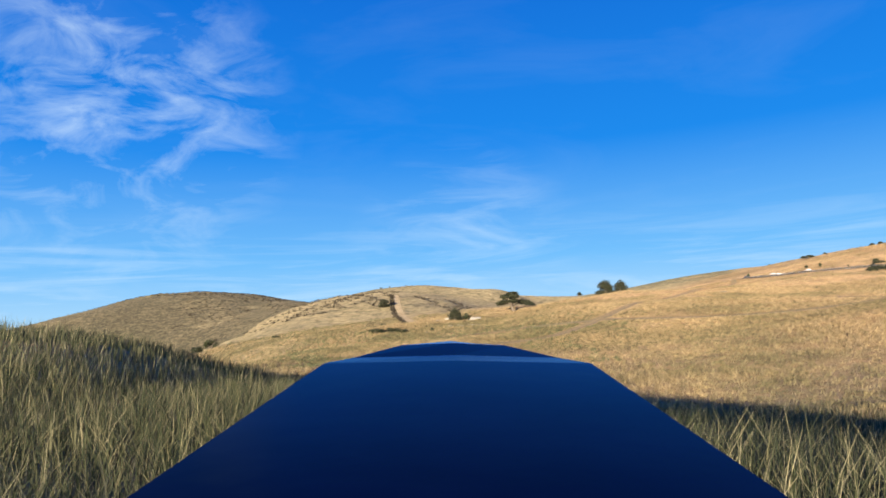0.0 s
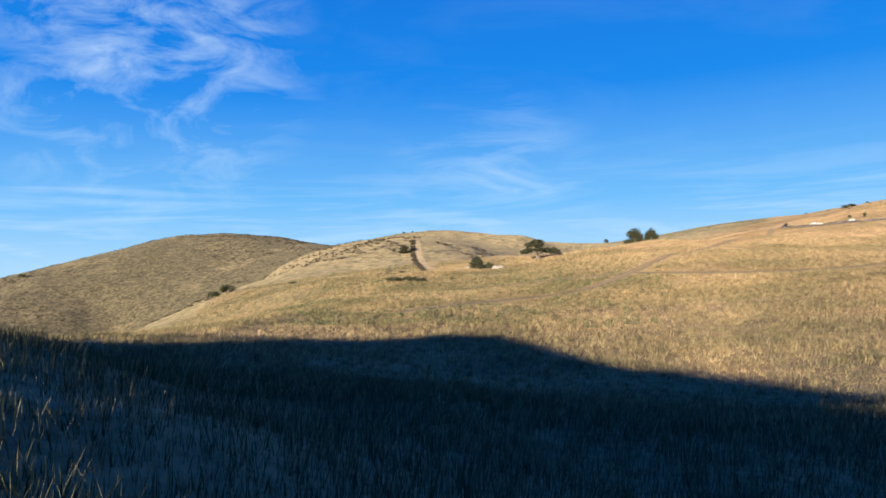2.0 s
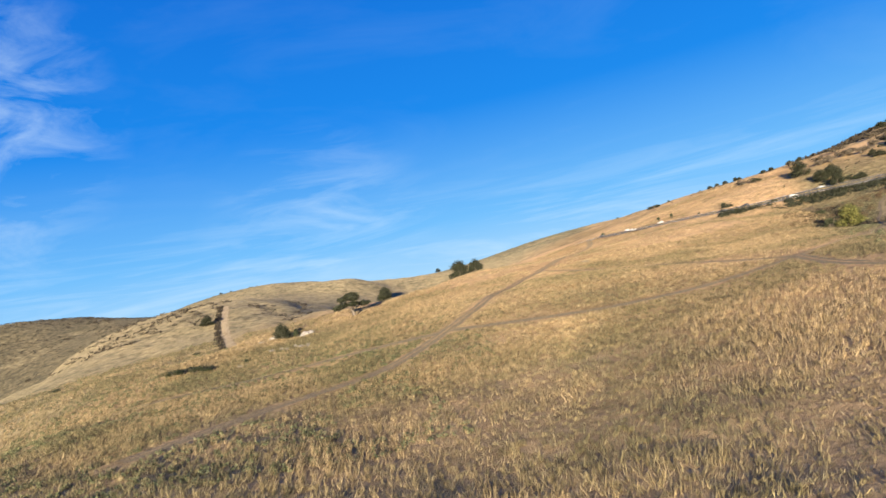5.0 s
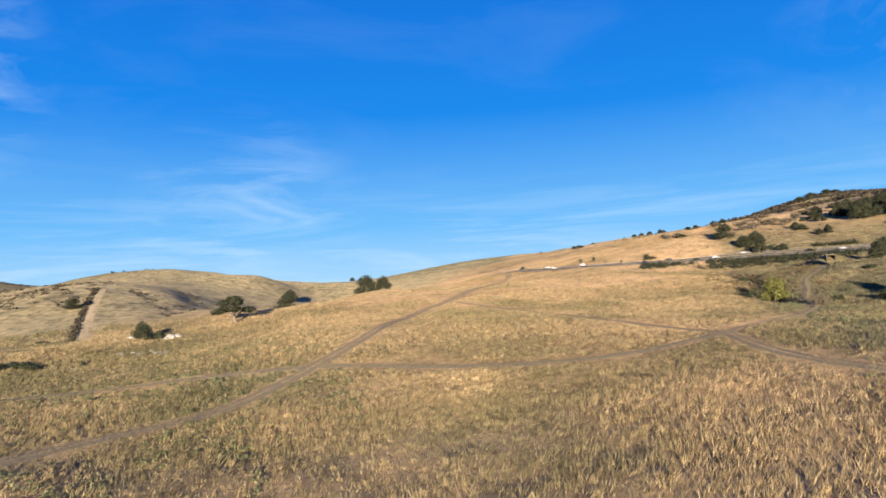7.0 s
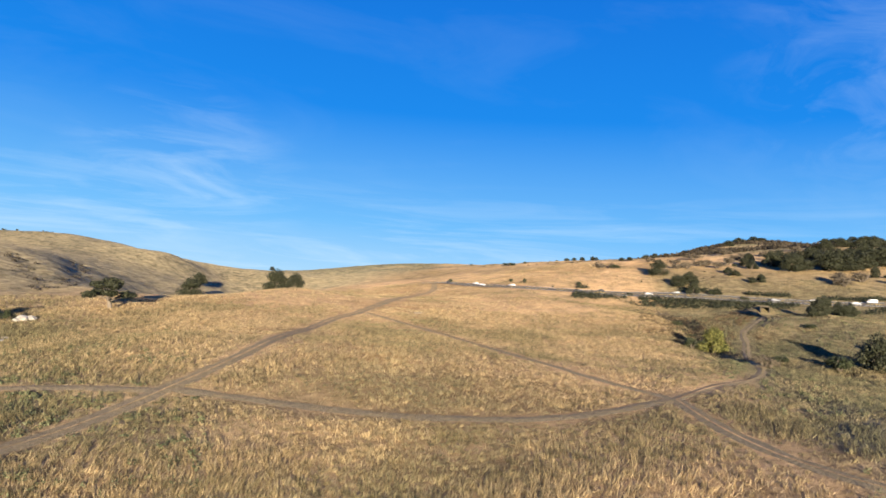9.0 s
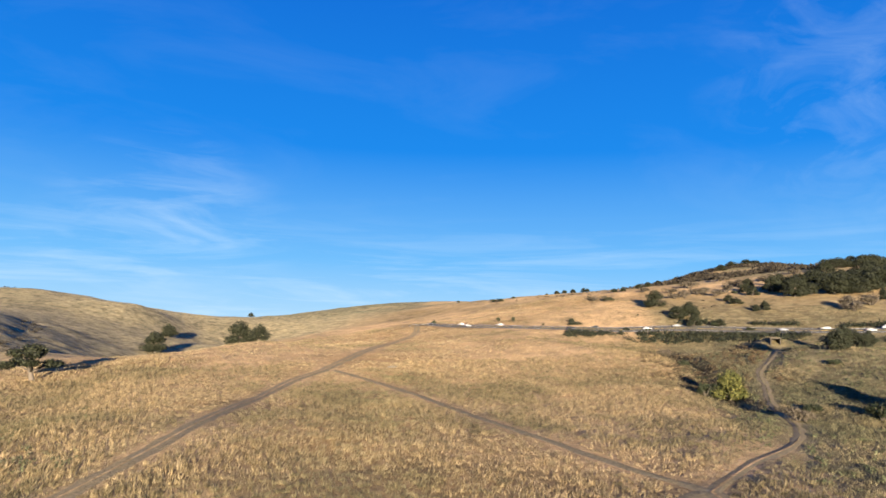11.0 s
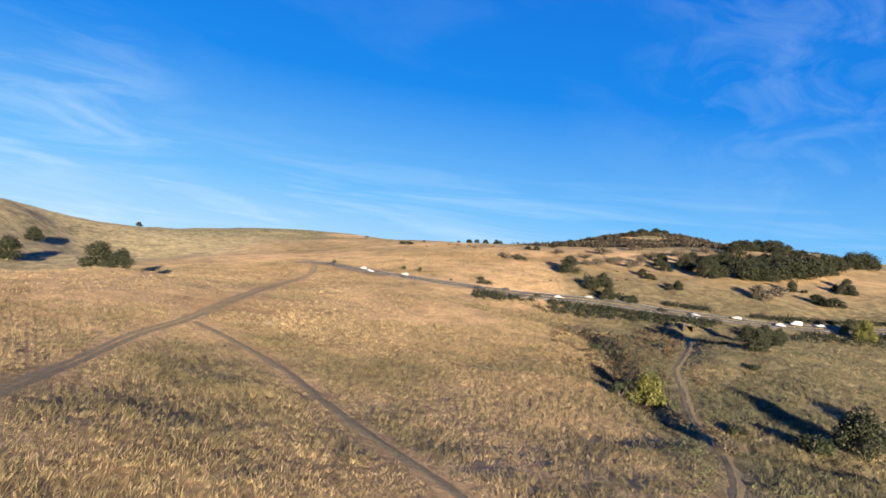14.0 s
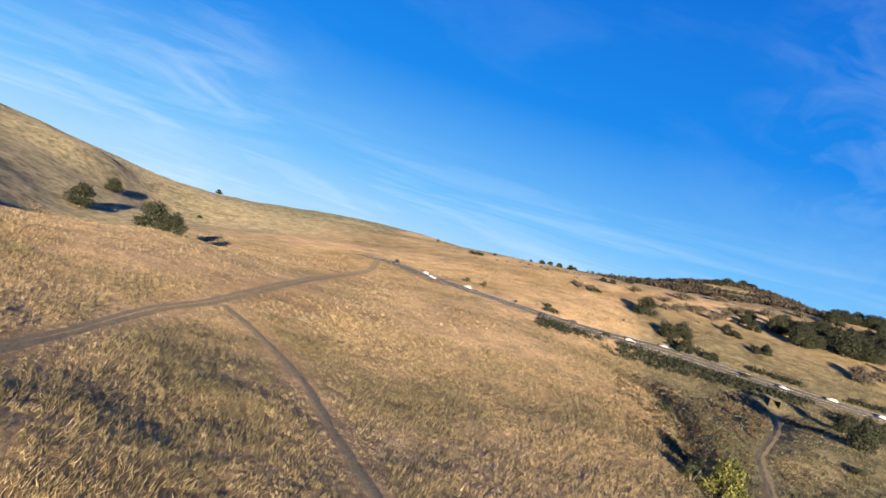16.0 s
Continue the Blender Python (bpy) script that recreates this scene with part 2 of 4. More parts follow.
def track_material(name, tone):
    """Packed earth with gravel, straw litter and faint ruts of grass; tone: how pale the dust is."""
    mat, n, l, bsdf = material(name)
    grit = noise_node(n, l, 2.2, 8.0, 0.7)
    litter = noise_node(n, l, 0.35, 5.0, 0.65)
    col = ramp(n, l, grit, [(p, tuple(tone * c for c in rgb)) for p, rgb in ((0.3, (0.085, 0.070, 0.044)), (0.5, (0.135, 0.112, 0.072)), (0.75, (0.20, 0.168, 0.112)))])
    grassy = ramp(n, l, grit, [(0.3, (0.095, 0.075, 0.040)), (0.55, (0.18, 0.142, 0.080)), (0.8, (0.27, 0.215, 0.13))])
    col = blend(n, l, ramp(n, l, litter, [(0.48, (0, 0, 0)), (0.62, (0.85, 0.85, 0.85))]), col, grassy)
    l.new(col, bsdf.inputs["Base Color"])
    bsdf.inputs["Roughness"].default_value = 0.95
    bsdf.inputs["Specular IOR Level"].default_value = 0.1
    bsdf.inputs["Sheen Weight"].default_value = 0.14
    l.new(blend(n, l, 1.0, col, (3.0, 2.7, 2.3), "MULTIPLY"), bsdf.inputs["Sheen Tint"])
    bump(n, l, bsdf, grit, 0.8, 0.25)
    return mat


def film_material():
    """Dark blue plastic film, glossy only at a flat angle."""
    mat, n, l, bsdf = material("blue_foam_film")
    n.remove(bsdf)
    base = n.new("ShaderNodeBsdfDiffuse")
    l.new(ramp(n, l, noise_node(n, l, 18.0, 5.0), [(0.35, (0.0005, 0.0011, 0.010)), (0.65, (0.0008, 0.0018, 0.016))]), base.inputs["Color"])
    shine = n.new("ShaderNodeBsdfGlossy")
    shine.inputs["Color"].default_value = (0.6, 0.75, 1.0, 1)
    shine.inputs["Roughness"].default_value = 0.16
    edge = n.new("ShaderNodeFresnel")
    edge.inputs["IOR"].default_value = 1.09
    b = n.new("ShaderNodeBump")
    b.inputs["Strength"].default_value, b.inputs["Distance"].default_value = 0.12, 0.004
    l.new(noise_node(n, l, 26.0, 3.0), b.inputs["Height"])
    l.new(b.outputs["Normal"], shine.inputs["Normal"])
    mix = n.new("ShaderNodeMixShader")
    l.new(edge.outputs[0], mix.inputs[0])
    l.new(base.outputs[0], mix.inputs[1])
    l.new(shine.outputs[0], mix.inputs[2])
    l.new(mix.outputs[0], n["Material Output"].inputs["Surface"])
    return mat


PASTURE = ground_material()
STRAW = island_material("dry_grass_blades", [(0.0, (0.105, 0.071, 0.036)), (0.35, (0.27, 0.193, 0.099)), (0.7, (0.40, 0.296, 0.164)), (1.0, (0.52, 0.405, 0.25))], 0.75, 0.2, big=0.03)
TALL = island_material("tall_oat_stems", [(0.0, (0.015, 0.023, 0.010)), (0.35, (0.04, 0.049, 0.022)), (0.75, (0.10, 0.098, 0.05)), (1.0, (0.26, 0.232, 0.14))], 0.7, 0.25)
OAK_LEAF = island_material("oak_leaves", [(0.0, (0.012, 0.015, 0.008)), (0.5, (0.024, 0.028, 0.014)), (1.0, (0.050, 0.052, 0.029))], 0.6, 0.15)
BUSH_LEAF = island_material("shrub_leaves", [(0.0, (0.016, 0.023, 0.010)), (0.6, (0.032, 0.040, 0.018)), (1.0, (0.068, 0.070, 0.036))], 0.65, 0.12)
GREY_LEAF = island_material("bare_twigs", [(0.0, (0.04, 0.032, 0.022)), (0.5, (0.09, 0.075, 0.053)), (1.0, (0.2, 0.165, 0.115))], 0.85, 0.1)
GOLD_LEAF = island_material("yellowing_leaves", [(0.0, (0.035, 0.045, 0.012)), (0.4, (0.085, 0.09, 0.026)), (0.8, (0.165, 0.16, 0.045)), (1.0, (0.27, 0.24, 0.075))], 0.6, 0.25)
WEED_LEAF = island_material("grey_green_weeds", [(0.0, (0.032, 0.039, 0.018)), (0.5, (0.080, 0.088, 0.042)), (1.0, (0.185, 0.185, 0.095))], 0.85, 0.15)
RUSSET_LEAF = island_material("russet_brush_leaves", [(0.0, (0.042, 0.029, 0.016)), (0.5, (0.088, 0.060, 0.032)), (1.0, (0.15, 0.105, 0.056))], 0.85, 0.1)
CHAPARRAL = island_material("chaparral_leaves", [(0.0, (0.018, 0.016, 0.010)), (0.5, (0.038, 0.031, 0.021)), (1.0, (0.066, 0.052, 0.036))], 0.85, 0.1)
BARK = plain_material("bark", (0.07, 0.055, 0.042), (0.17, 0.14, 0.11), 9.0, 0.95, relief=0.8)
DRIFT = plain_material("bleached_wood", (0.10, 0.085, 0.065), (0.20, 0.175, 0.14), 6.0, 0.9, relief=0.6)
DIRT = track_material("packed_dirt", 1.0)
PALE_DIRT = track_material("pale_graded_dirt", 1.9)
ASPHALT = plain_material("asphalt", (0.055, 0.05, 0.041), (0.09, 0.082, 0.068), 2.5, 0.9, relief=0.2)
LINE_WHITE = plain_material("road_paint_white", (0.6, 0.6, 0.57), (0.8, 0.8, 0.77), 3.0, 0.7, relief=0.1)
LINE_YELLOW = plain_material("road_paint_yellow", (0.55, 0.38, 0.06), (0.7, 0.5, 0.1), 3.0, 0.7, relief=0.1)
ROCK = plain_material("pale_rock", (0.20, 0.18, 0.145), (0.36, 0.335, 0.285), 1.8, 0.9, relief=0.8)
# concrete darkened to put the shade of the culvert mouth into its colour
SHADE_TONED_CONCRETE = plain_material("concrete", (0.05, 0.042, 0.03), (0.085, 0.07, 0.052), 1.5, 0.9, relief=0.4)
# air haze over the far mountains is painted in as blue base colour
HAZE_BLUE = plain_material("haze_painted_mountain", (0.06, 0.11, 0.17), (0.09, 0.15, 0.22), 0.004, 1.0, relief=0.0, spec=0.0)
FOAM = film_material()
BLADE = plain_material("grey_propeller_plastic", (0.28, 0.28, 0.29), (0.4, 0.4, 0.4), 60.0, 0.45, relief=0.05)
TYRE = plain_material("tyre_rubber", (0.02, 0.02, 0.02), (0.035, 0.035, 0.035), 8.0, 0.85)
RIM = plain_material("wheel_metal", (0.35, 0.35, 0.36), (0.5, 0.5, 0.5), 8.0, 0.35, metal=0.9, relief=0.0)
GLASS = plain_material("tinted_car_glass", (0.015, 0.018, 0.02), (0.025, 0.028, 0.03), 2.0, 0.08, relief=0.0, spec=0.6)
LAMP_RED = plain_material("tail_light", (0.35, 0.015, 0.01), (0.45, 0.02, 0.015), 5.0, 0.3, relief=0.0)
LAMP_CLEAR = plain_material("headlight", (0.6, 0.6, 0.58), (0.75, 0.75, 0.72), 5.0, 0.2, relief=0.0)
PAINTS = {
    "white": plain_material("paint_white", (0.42, 0.42, 0.41), (0.5, 0.5, 0.49), 2.0, 0.35, relief=0.0, coat=0.6),
    "dark": plain_material("paint_dark", (0.03, 0.032, 0.036), (0.05, 0.05, 0.055), 2.0, 0.35, relief=0.0, coat=0.6),
    "silver": plain_material("paint_silver", (0.38, 0.39, 0.4), (0.48, 0.49, 0.5), 2.0, 0.35, metal=0.5, relief=0.0, coat=0.6),
}

# ------------------------------------------------------------------ the lie of the land
# swells of ground by breadth: x, y, height over the plain
KNOLLS_30 = [(52, -48, 6.6), (-44, -48, 2.8), (4, -48, 3.0), (-116, 24, 6.5), (-68, 24, 3.1), (28, 72, -1.7), (-44, 72, 3.0), (76, 96, 1.6), (124, 120, 5.5), (-20, 144, 2.8), (-44, 192, 4.3), (220, 192, 2.3), (-92, 216, -8.5), (52, 216, 4.7), (244, 240, 7.9), (4, 264, -0.4), (-44, 264, 5.0), (196, 312, 4.0), (244, 312, -4.7)]
KNOLLS_55 = [(136, 188, 8.7), (48, 188, 4.0), (92, 320, 10.5), (-84, 364, -9.0)]
RISES_90 = [(172, -120, 11.8), (316, 96, 0.5), (-188, 312, -19.6), (100, 384, -4.0), (-44, 384, 11.6), (244, 384, 9.6)]
HILLS_150 = [(-140, -300, 8.8), (-20, -300, 10.0), (-140, -60, 19.6), (460, 300, 8.4), (820, 300, 7.8), (-140, 420, 14.8), (580, 420, 14.2), (820, 420, 8.5), (940, 420, 8.4), (820, 540, 9.5), (-380, 540, -27.5), (-260, 540, -36.2), (460, 540, 20.8), (-20, 540, 15.9), (-140, 660, 33.7), (820, 660, 20.4), (700, 660, 33.7), (-380, 660, -19.9), (580, 780, -2.8), (700, 780, 29.6), (-620, 780, 14.3), (340, 780, 26.7), (820, 780, 21.4), (340, 900, 19.5), (220, 900, 10.1), (-140, 900, 10.1), (-380, 900, 14.9), (-500, 1020, 12.2), (-260, 1020, 13.7), (-380, 1020, 28.8), (-380, 1140, 24.8)]
RANGES_260 = [(772, 116, 9.1), (564, 116, 15.6), (980, 324, 12.6), (772, 324, 20.8), (356, 532, 24.3), (-268, 948, 18.4)]
FOLDS_60 = [(-110, 330, 0.7), (-60, 420, 6.4), (-40, 520, 3.9), (-150, 420, 5.8), (-200, 520, 6.6), (-250, 640, -0.8), (-120, 560, 10.6)]
FOLDS_110 = [(-60, 700, 17.8), (-200, 760, -5.8), (-330, 700, -5.0), (-300, 900, -3.5), (-100, 880, 5.9), (60, 760, 11.3), (180, 700, -7.6), (300, 640, 10.8), (420, 640, -9.9), (420, 480, -4.7), (520, 560, -0.3), (620, 480, 1.0), (640, 620, 7.5), (520, 420, 6.5), (720, 420, -9.5), (720, 540, -9.1), (340, 500, 4.0), (250, 520, 9.5), (140, 560, -11.1), (560, 330, 7.0), (840, 420, -5.5)]
PLAIN = -22.0
HOLLOWS_AND_BROWS = [(6, 10, 0.7, 6), (-26, 32, 1.8, 14), (176, 436, 1.6, 14), (62, 505, -7.2, 42), (66, 520, -7.1, 44), (88, 618, -24.2, 56), (54, 655, 12.3, 27), (110, 860, -3.3, 110), (-15, 600, -0.4, 60), (24, 620, 2.5, 50), (50, 404, -7.9, 28), (50, 446, -7.9, 30), (270, 290.5, 2.8, 4), (48, 345, -2, 20), (620, 470, 6.8, 150), (-40, -58, -7, 26), (-4, -58, -7, 26), (32, -60, -8, 26), (66, -62, -6, 26), (-80, -60, -7, 30), (0, 6, 0.7, 9), (-14, 14, 0.8, 10), (16, 4, 0.4, 9), (-4, 21, 0.9, 6.5), (-13, 31, 1.5, 8), (-23, 42, 1.6, 9)]                # x, y, height, breadth
SADDLES = [(61, 498, 1.6, 40), (71.5, 594, 6.4, 42), (-118, 329, 9.9, 40), (-100, 385, 3.1, 45), (40, 560, 1.7, 60), (90, 540, 4.3, 50), (95, 640, -0.8, 60), (86, 362, -1, 25), (87, 361, 2.5, 15), (-60, 300, 3.2, 40), (20, 480, -0.9, 50), (30, 660, -0.3, 60), (-70, 640, -3.4, 70), (-40, 590, -6.8, 50), (-31, 292, -3, 9)]
SWELLS = [(x, y, h, r) for r, rows in ((30, KNOLLS_30), (55, KNOLLS_55), (60, FOLDS_60), (110, FOLDS_110), (90, RISES_90), (150, HILLS_150), (260, RANGES_260)) for x, y, h in rows] + HOLLOWS_AND_BROWS + SADDLES


def lattice_noise(x, y, size, seed):
    """Smooth value noise between -1 and 1."""
    u, v = np.asarray(x, float) / size, np.asarray(y, float) / size
    i, j = np.floor(u).astype(np.int64), np.floor(v).astype(np.int64)
    fu, fv = u - i, v - j
    fu, fv = fu * fu * (3 - 2 * fu), fv * fv * (3 - 2 * fv)

    def corner(p, q):
        k = (p * 374761393 + q * 668265263 + seed * 69069) & 0x7FFFFFFF
        k = ((k ^ (k >> 13)) * 1274126177) & 0x7FFFFFFF
        return ((k ^ (k >> 16)) & 0xFFFF) / 32767.5 - 1
    top = corner(i, j) * (1 - fu) + corner(i + 1, j) * fu
    low = corner(i, j + 1) * (1 - fu) + corner(i + 1, j + 1) * fu
    return top * (1 - fv) + low * fv


def away(x, y, line):
    """Distance in plan to a line of points."""
    x, y = np.asarray(x, float), np.asarray(y, float)
    best = np.full(np.broadcast(x, y).shape, 1e9)
    for (ax, ay), (bx, by) in zip(line[:-1], line[1:]):
        dx, dy = bx - ax, by - ay
        t = np.clip(((x - ax) * dx + (y - ay) * dy) / (dx * dx + dy * dy), 0, 1)
        best = np.minimum(best, np.hypot(x - ax - t * dx, y - ay - t * dy))
    return best


def smooth_line(points, step):
    """A rounded line through points, about one point a step."""
    p = [Vector((*q, 0)) for q in points]
    p = [2 * p[0] - p[1]] + p + [2 * p[-1] - p[-2]]
    out = []
    for k in range(1, len(p) - 2):
        n = max(2, int((p[k + 1] - p[k]).length / step))
        for s in range(n):
            t = s / n
            q = 0.5 * (2 * p[k] + (p[k + 1] - p[k - 1]) * t + (2 * p[k - 1] - 5 * p[k] + 4 * p[k + 1] - p[k + 2]) * t * t + (3 * p[k] - p[k - 1] - 3 * p[k + 1] + p[k + 2]) * t ** 3)
            out.append((q.x, q.y))
    out.append((p[-2].x, p[-2].y))
    return out


TRACKS = {
    "main": ([(-12, 140), (8, 159), (25, 169), (40, 186), (55, 207), (72, 243), (84, 268), (98, 286), (118, 318), (148, 372), (172, 408), (186, 440)], 3.0),
    "west": ([(-60, 218), (-12, 207), (14, 199), (30, 192), (42, 186)], 2.4),
    "cross": ([(42, 187), (52, 179), (70, 168), (90, 162), (110, 165)], 2.4),
    "spur": ([(99, 283), (104, 266), (107, 245), (106, 215), (108, 180), (110, 165)], 1.8),
    "creek": ([(110, 165), (126, 173), (142, 180), (158, 192), (178, 214), (194, 229), (207, 242), (225, 253), (245, 268), (262, 282)], 1.9),
    "east": ([(110, 165), (104, 151), (101, 138), (103, 124), (112, 100)], 2.4),
    "gully": ([(-33, 442), (-28, 389), (-23, 345), (-16, 300)], 3.4),
}
TRACK_LINES = {k: (smooth_line(p, 4.0), w) for k, (p, w) in TRACKS.items()}
CREEK = smooth_line([(238, 312), (212, 276), (198, 254), (186, 238), (172, 214), (176, 196), (192, 180), (220, 160), (280, 130)], 5.0)
GULLIES = [([(-18, 445), (-8, 409), (0, 380), (4, 350)], 1.0, 8.0), ([(2, 514), (9, 440), (10, 364)], 1.0, 8.0), ([(-236, 663), (-180, 560), (-137, 440), (-120, 400)], 7.0, 16.0),
           ([(-440, 760), (-397, 727), (-362, 690), (-330, 620)], 8.0, 20.0), ([(-52, 545), (-70, 480), (-88, 420)], 2.0, 13.0), ([(-150, 268), (-120, 262), (-97, 258)], 1.2, 3.0)]
HIGHWAY = smooth_line([(186, 456), (190, 442), (198, 409), (213, 374), (236, 352), (266, 335), (292, 306), (314, 284), (345, 266), (400, 240), (520, 205), (800, 150)], 6.0)


def swell_height(x, y):
    z = np.full(np.broadcast(x, y).shape, PLAIN)
    for cx, cy, h, r in SWELLS:
        z = z + h * np.exp(-((x - cx) ** 2 + (y - cy) ** 2) / (2.0 * r * r))
    return z


def ground_z(x, y):
    x, y = np.asarray(x, float), np.asarray(y, float)
    z = swell_height(x, y)
    near = np.full(z.shape, 1e9)
    for line, w in TRACK_LINES.values():
        near = np.minimum(near, away(x, y, line) - w / 2)
    near = np.minimum(near, away(x, y, HIGHWAY) - 6.5)
    calm = np.clip(near / 5.0, 0, 1)
    far = np.clip(np.hypot(x - 80, y - 180) / 900.0, 0, 1)
    rough = 0.55 * lattice_noise(x, y, 19, 3) + 0.28 * lattice_noise(x, y, 7, 5) + 0.12 * lattice_noise(x, y, 3, 8)
    rough = rough * (1 - 0.6 * np.exp(-(x * x + y * y) / 800.0))
    hills = far * (5.0 * lattice_noise(x, y, 130, 11) + 2.0 * lattice_noise(x, y, 55, 13))
    bed = 1.6 * np.exp(-(away(x, y, CREEK) / 4.0) ** 2)
    for line, deep, wide in GULLIES:
        bed = bed + deep * np.exp(-(away(x, y, line) / wide) ** 2)
    return z + calm * (rough - bed) + hills


def spaced(lo, hi, step, out_lo, out_hi, growth=1.05):
    mid = list(np.arange(lo, hi + 0.01, step))
    left, right, s = [], [], step
    p = lo
    while p > out_lo:
        s = min(s * growth, 260)
        p -= s
        left.append(p)
    p, s = hi, step
    while p < out_hi:
        s = min(s * growth, 260)
        p += s
        right.append(p)
    return np.array(left[::-1] + mid + right)


def mesh_from(name, verts, faces, mat, smooth=False):
    me = bpy.data.meshes.new(name)
    verts, faces = np.asarray(verts, np.float32), np.asarray(faces, np.int32)
    k = faces.shape[1]
    me.vertices.add(len(verts))
    me.vertices.foreach_set("co", verts.ravel())
    me.loops.add(faces.size)
    me.loops.foreach_set("vertex_index", faces.ravel())
    me.polygons.add(len(faces))
    me.polygons.foreach_set("loop_start", np.arange(0, faces.size, k, dtype=np.int32))
    me.update(calc_edges=True)
    me.materials.append(mat)
    if smooth:
        me.polygons.foreach_set("use_smooth", np.ones(len(faces), bool))
    return me


def build_ground():
    gx, gy = spaced(-150, 330, 2.0, -4600, 4600), spaced(-30, 450, 2.0, -4600, 4600)
    X, Y = np.meshgrid(gx, gy)
    Z = ground_z(X, Y)
    n, m = len(gx), len(gy)
    idx = np.arange(n * m).reshape(m, n)
    faces = np.stack([idx[:-1, :-1], idx[:-1, 1:], idx[1:, 1:], idx[1:, :-1]], -1).reshape(-1, 4)
    me = mesh_from("ground", np.stack([X, Y, Z], -1).reshape(-1, 3), faces, PASTURE, True)
    return tagged(new("ground", me), "rolling pasture of dry golden grass with low hills", "ground", kind="structure")


build_ground()


def strip(name, line, offsets, lift, mat, ragged=0.0, seed=1):
    """A band draped over the ground along a line, at sideways offsets."""
    pts = np.array(line)
    d = np.gradient(pts, axis=0)
    d /= np.hypot(d[:, 0], d[:, 1])[:, None]
    side = np.stack([d[:, 1], -d[:, 0]], -1)
    verts = []
    for k, o in enumerate(offsets):
        edge = k in (0, len(offsets) - 1)
        wob = ragged * lattice_noise(pts[:, 0] + 31 * k, pts[:, 1], 3.0, seed) if edge else 0
        q = pts + side * (o + wob)[:, None] if edge and ragged else pts + side * o
        z = ground_z(q[:, 0], q[:, 1]) + (lift if not edge else lift - 0.1)
        verts.append(np.stack([q[:, 0], q[:, 1], z], -1))
    n, c = len(pts), len(offsets)
    V = np.stack(verts, 1).reshape(-1, 3)
    idx = np.arange(n * c).reshape(n, c)
    F = np.stack([idx[:-1, :-1], idx[:-1, 1:], idx[1:, 1:], idx[1:, :-1]], -1).reshape(-1, 4)[:, ::-1]
    return mesh_from(name, V, F, mat, True)


for key, (pts, w) in TRACKS.items():
    fine = smooth_line(pts, 1.2)
    ob = new("dirt_track", strip("dirt_track", fine, [-w / 2, -w / 4, 0, w / 4, w / 2], 0.10, PALE_DIRT if key == "gully" else DIRT, 0.35, 7))
    tagged(ob, "pale dirt vehicle track worn through dry grass", "track", kind="structure")


for key in ("main", "creek", "east"):
    fine = smooth_line(TRACKS[key][0], 1.2)
    ob = new("trim", strip("grass_strip", fine, [-0.4, -0.12, 0.12, 0.4], 0.125, PASTURE, 0.25, 9))
    tagged(ob, "strip of flattened dry grass between the wheel ruts", "grass strip", kind="structure")


# ------------------------------------------------------------------ highway
def highway():
    ob = new("road", strip("road", HIGHWAY, [-4.1, -3.7, -2.0, 0.0, 2.0, 3.7, 4.1], 0.28, ASPHALT))
    tagged(ob, "two-way asphalt highway along the foot of the hills", "road", kind="structure")
    for name, off, mat in (("edge_line", -3.3, LINE_WHITE), ("edge_line", 3.3, LINE_WHITE), ("centre_line", -0.2, LINE_YELLOW), ("centre_line", 0.2, LINE_YELLOW)):
        l = new(name, strip(name, HIGHWAY, [off - 0.1, off - 0.03, off + 0.03, off + 0.1], 0.30, mat))
        l.parent = ob


highway()


def part(name, bm, mat, parent, label="", smooth=True):
    """One mesh under a thing or part."""
    me = bpy.data.meshes.new(name)
    bm.to_mesh(me)
    bm.free()
    me.materials.append(mat)
    if smooth:
        me.polygons.foreach_set("use_smooth", np.ones(len(me.polygons), bool))
    ob = new(name, me)
    ob.parent = parent
    return tagged(ob, label) if label else ob


def part_mesh(name, me, parent, label=""):
    ob = new(name, me)
    ob.parent = parent
    return tagged(ob, label) if label else ob


def box(bm, cx, cy, cz, sx, sy, sz, bevel=0.0, turn=None):
    made = bmesh.ops.create_cube(bm, size=1.0)["verts"]
    m = Matrix.Translation((cx, cy, cz)) @ (turn or Matrix()) @ Matrix.Diagonal((sx, sy, sz, 1))
    bmesh.ops.transform(bm, matrix=m, verts=made)
    if bevel:
        edges = {e for v in made for e in v.link_edges}
        bmesh.ops.bevel(bm, geom=list(edges), offset=bevel, segments=2, affect="EDGES")


def tube(bm, points, radii, sides=7):
    """A tapered tube through points."""
    rings = []
    for k, (p, r) in enumerate(zip(points, radii)):
        p = Vector(p)
        d = (Vector(points[min(k + 1, len(points) - 1)]) - Vector(points[max(k - 1, 0)])).normalized()
        q = d.to_track_quat("Z", "Y")
        rings.append([bm.verts.new(p + q @ Vector((r * math.cos(a), r * math.sin(a), 0))) for a in (2 * math.pi * i / sides for i in range(sides))])
    for a, b in zip(rings[:-1], rings[1:]):
        for i in range(sides):
            bm.faces.new((a[i], a[(i + 1) % sides], b[(i + 1) % sides], b[i]))
    bm.faces.new(rings[0][::-1])
    bm.faces.new(rings[-1])


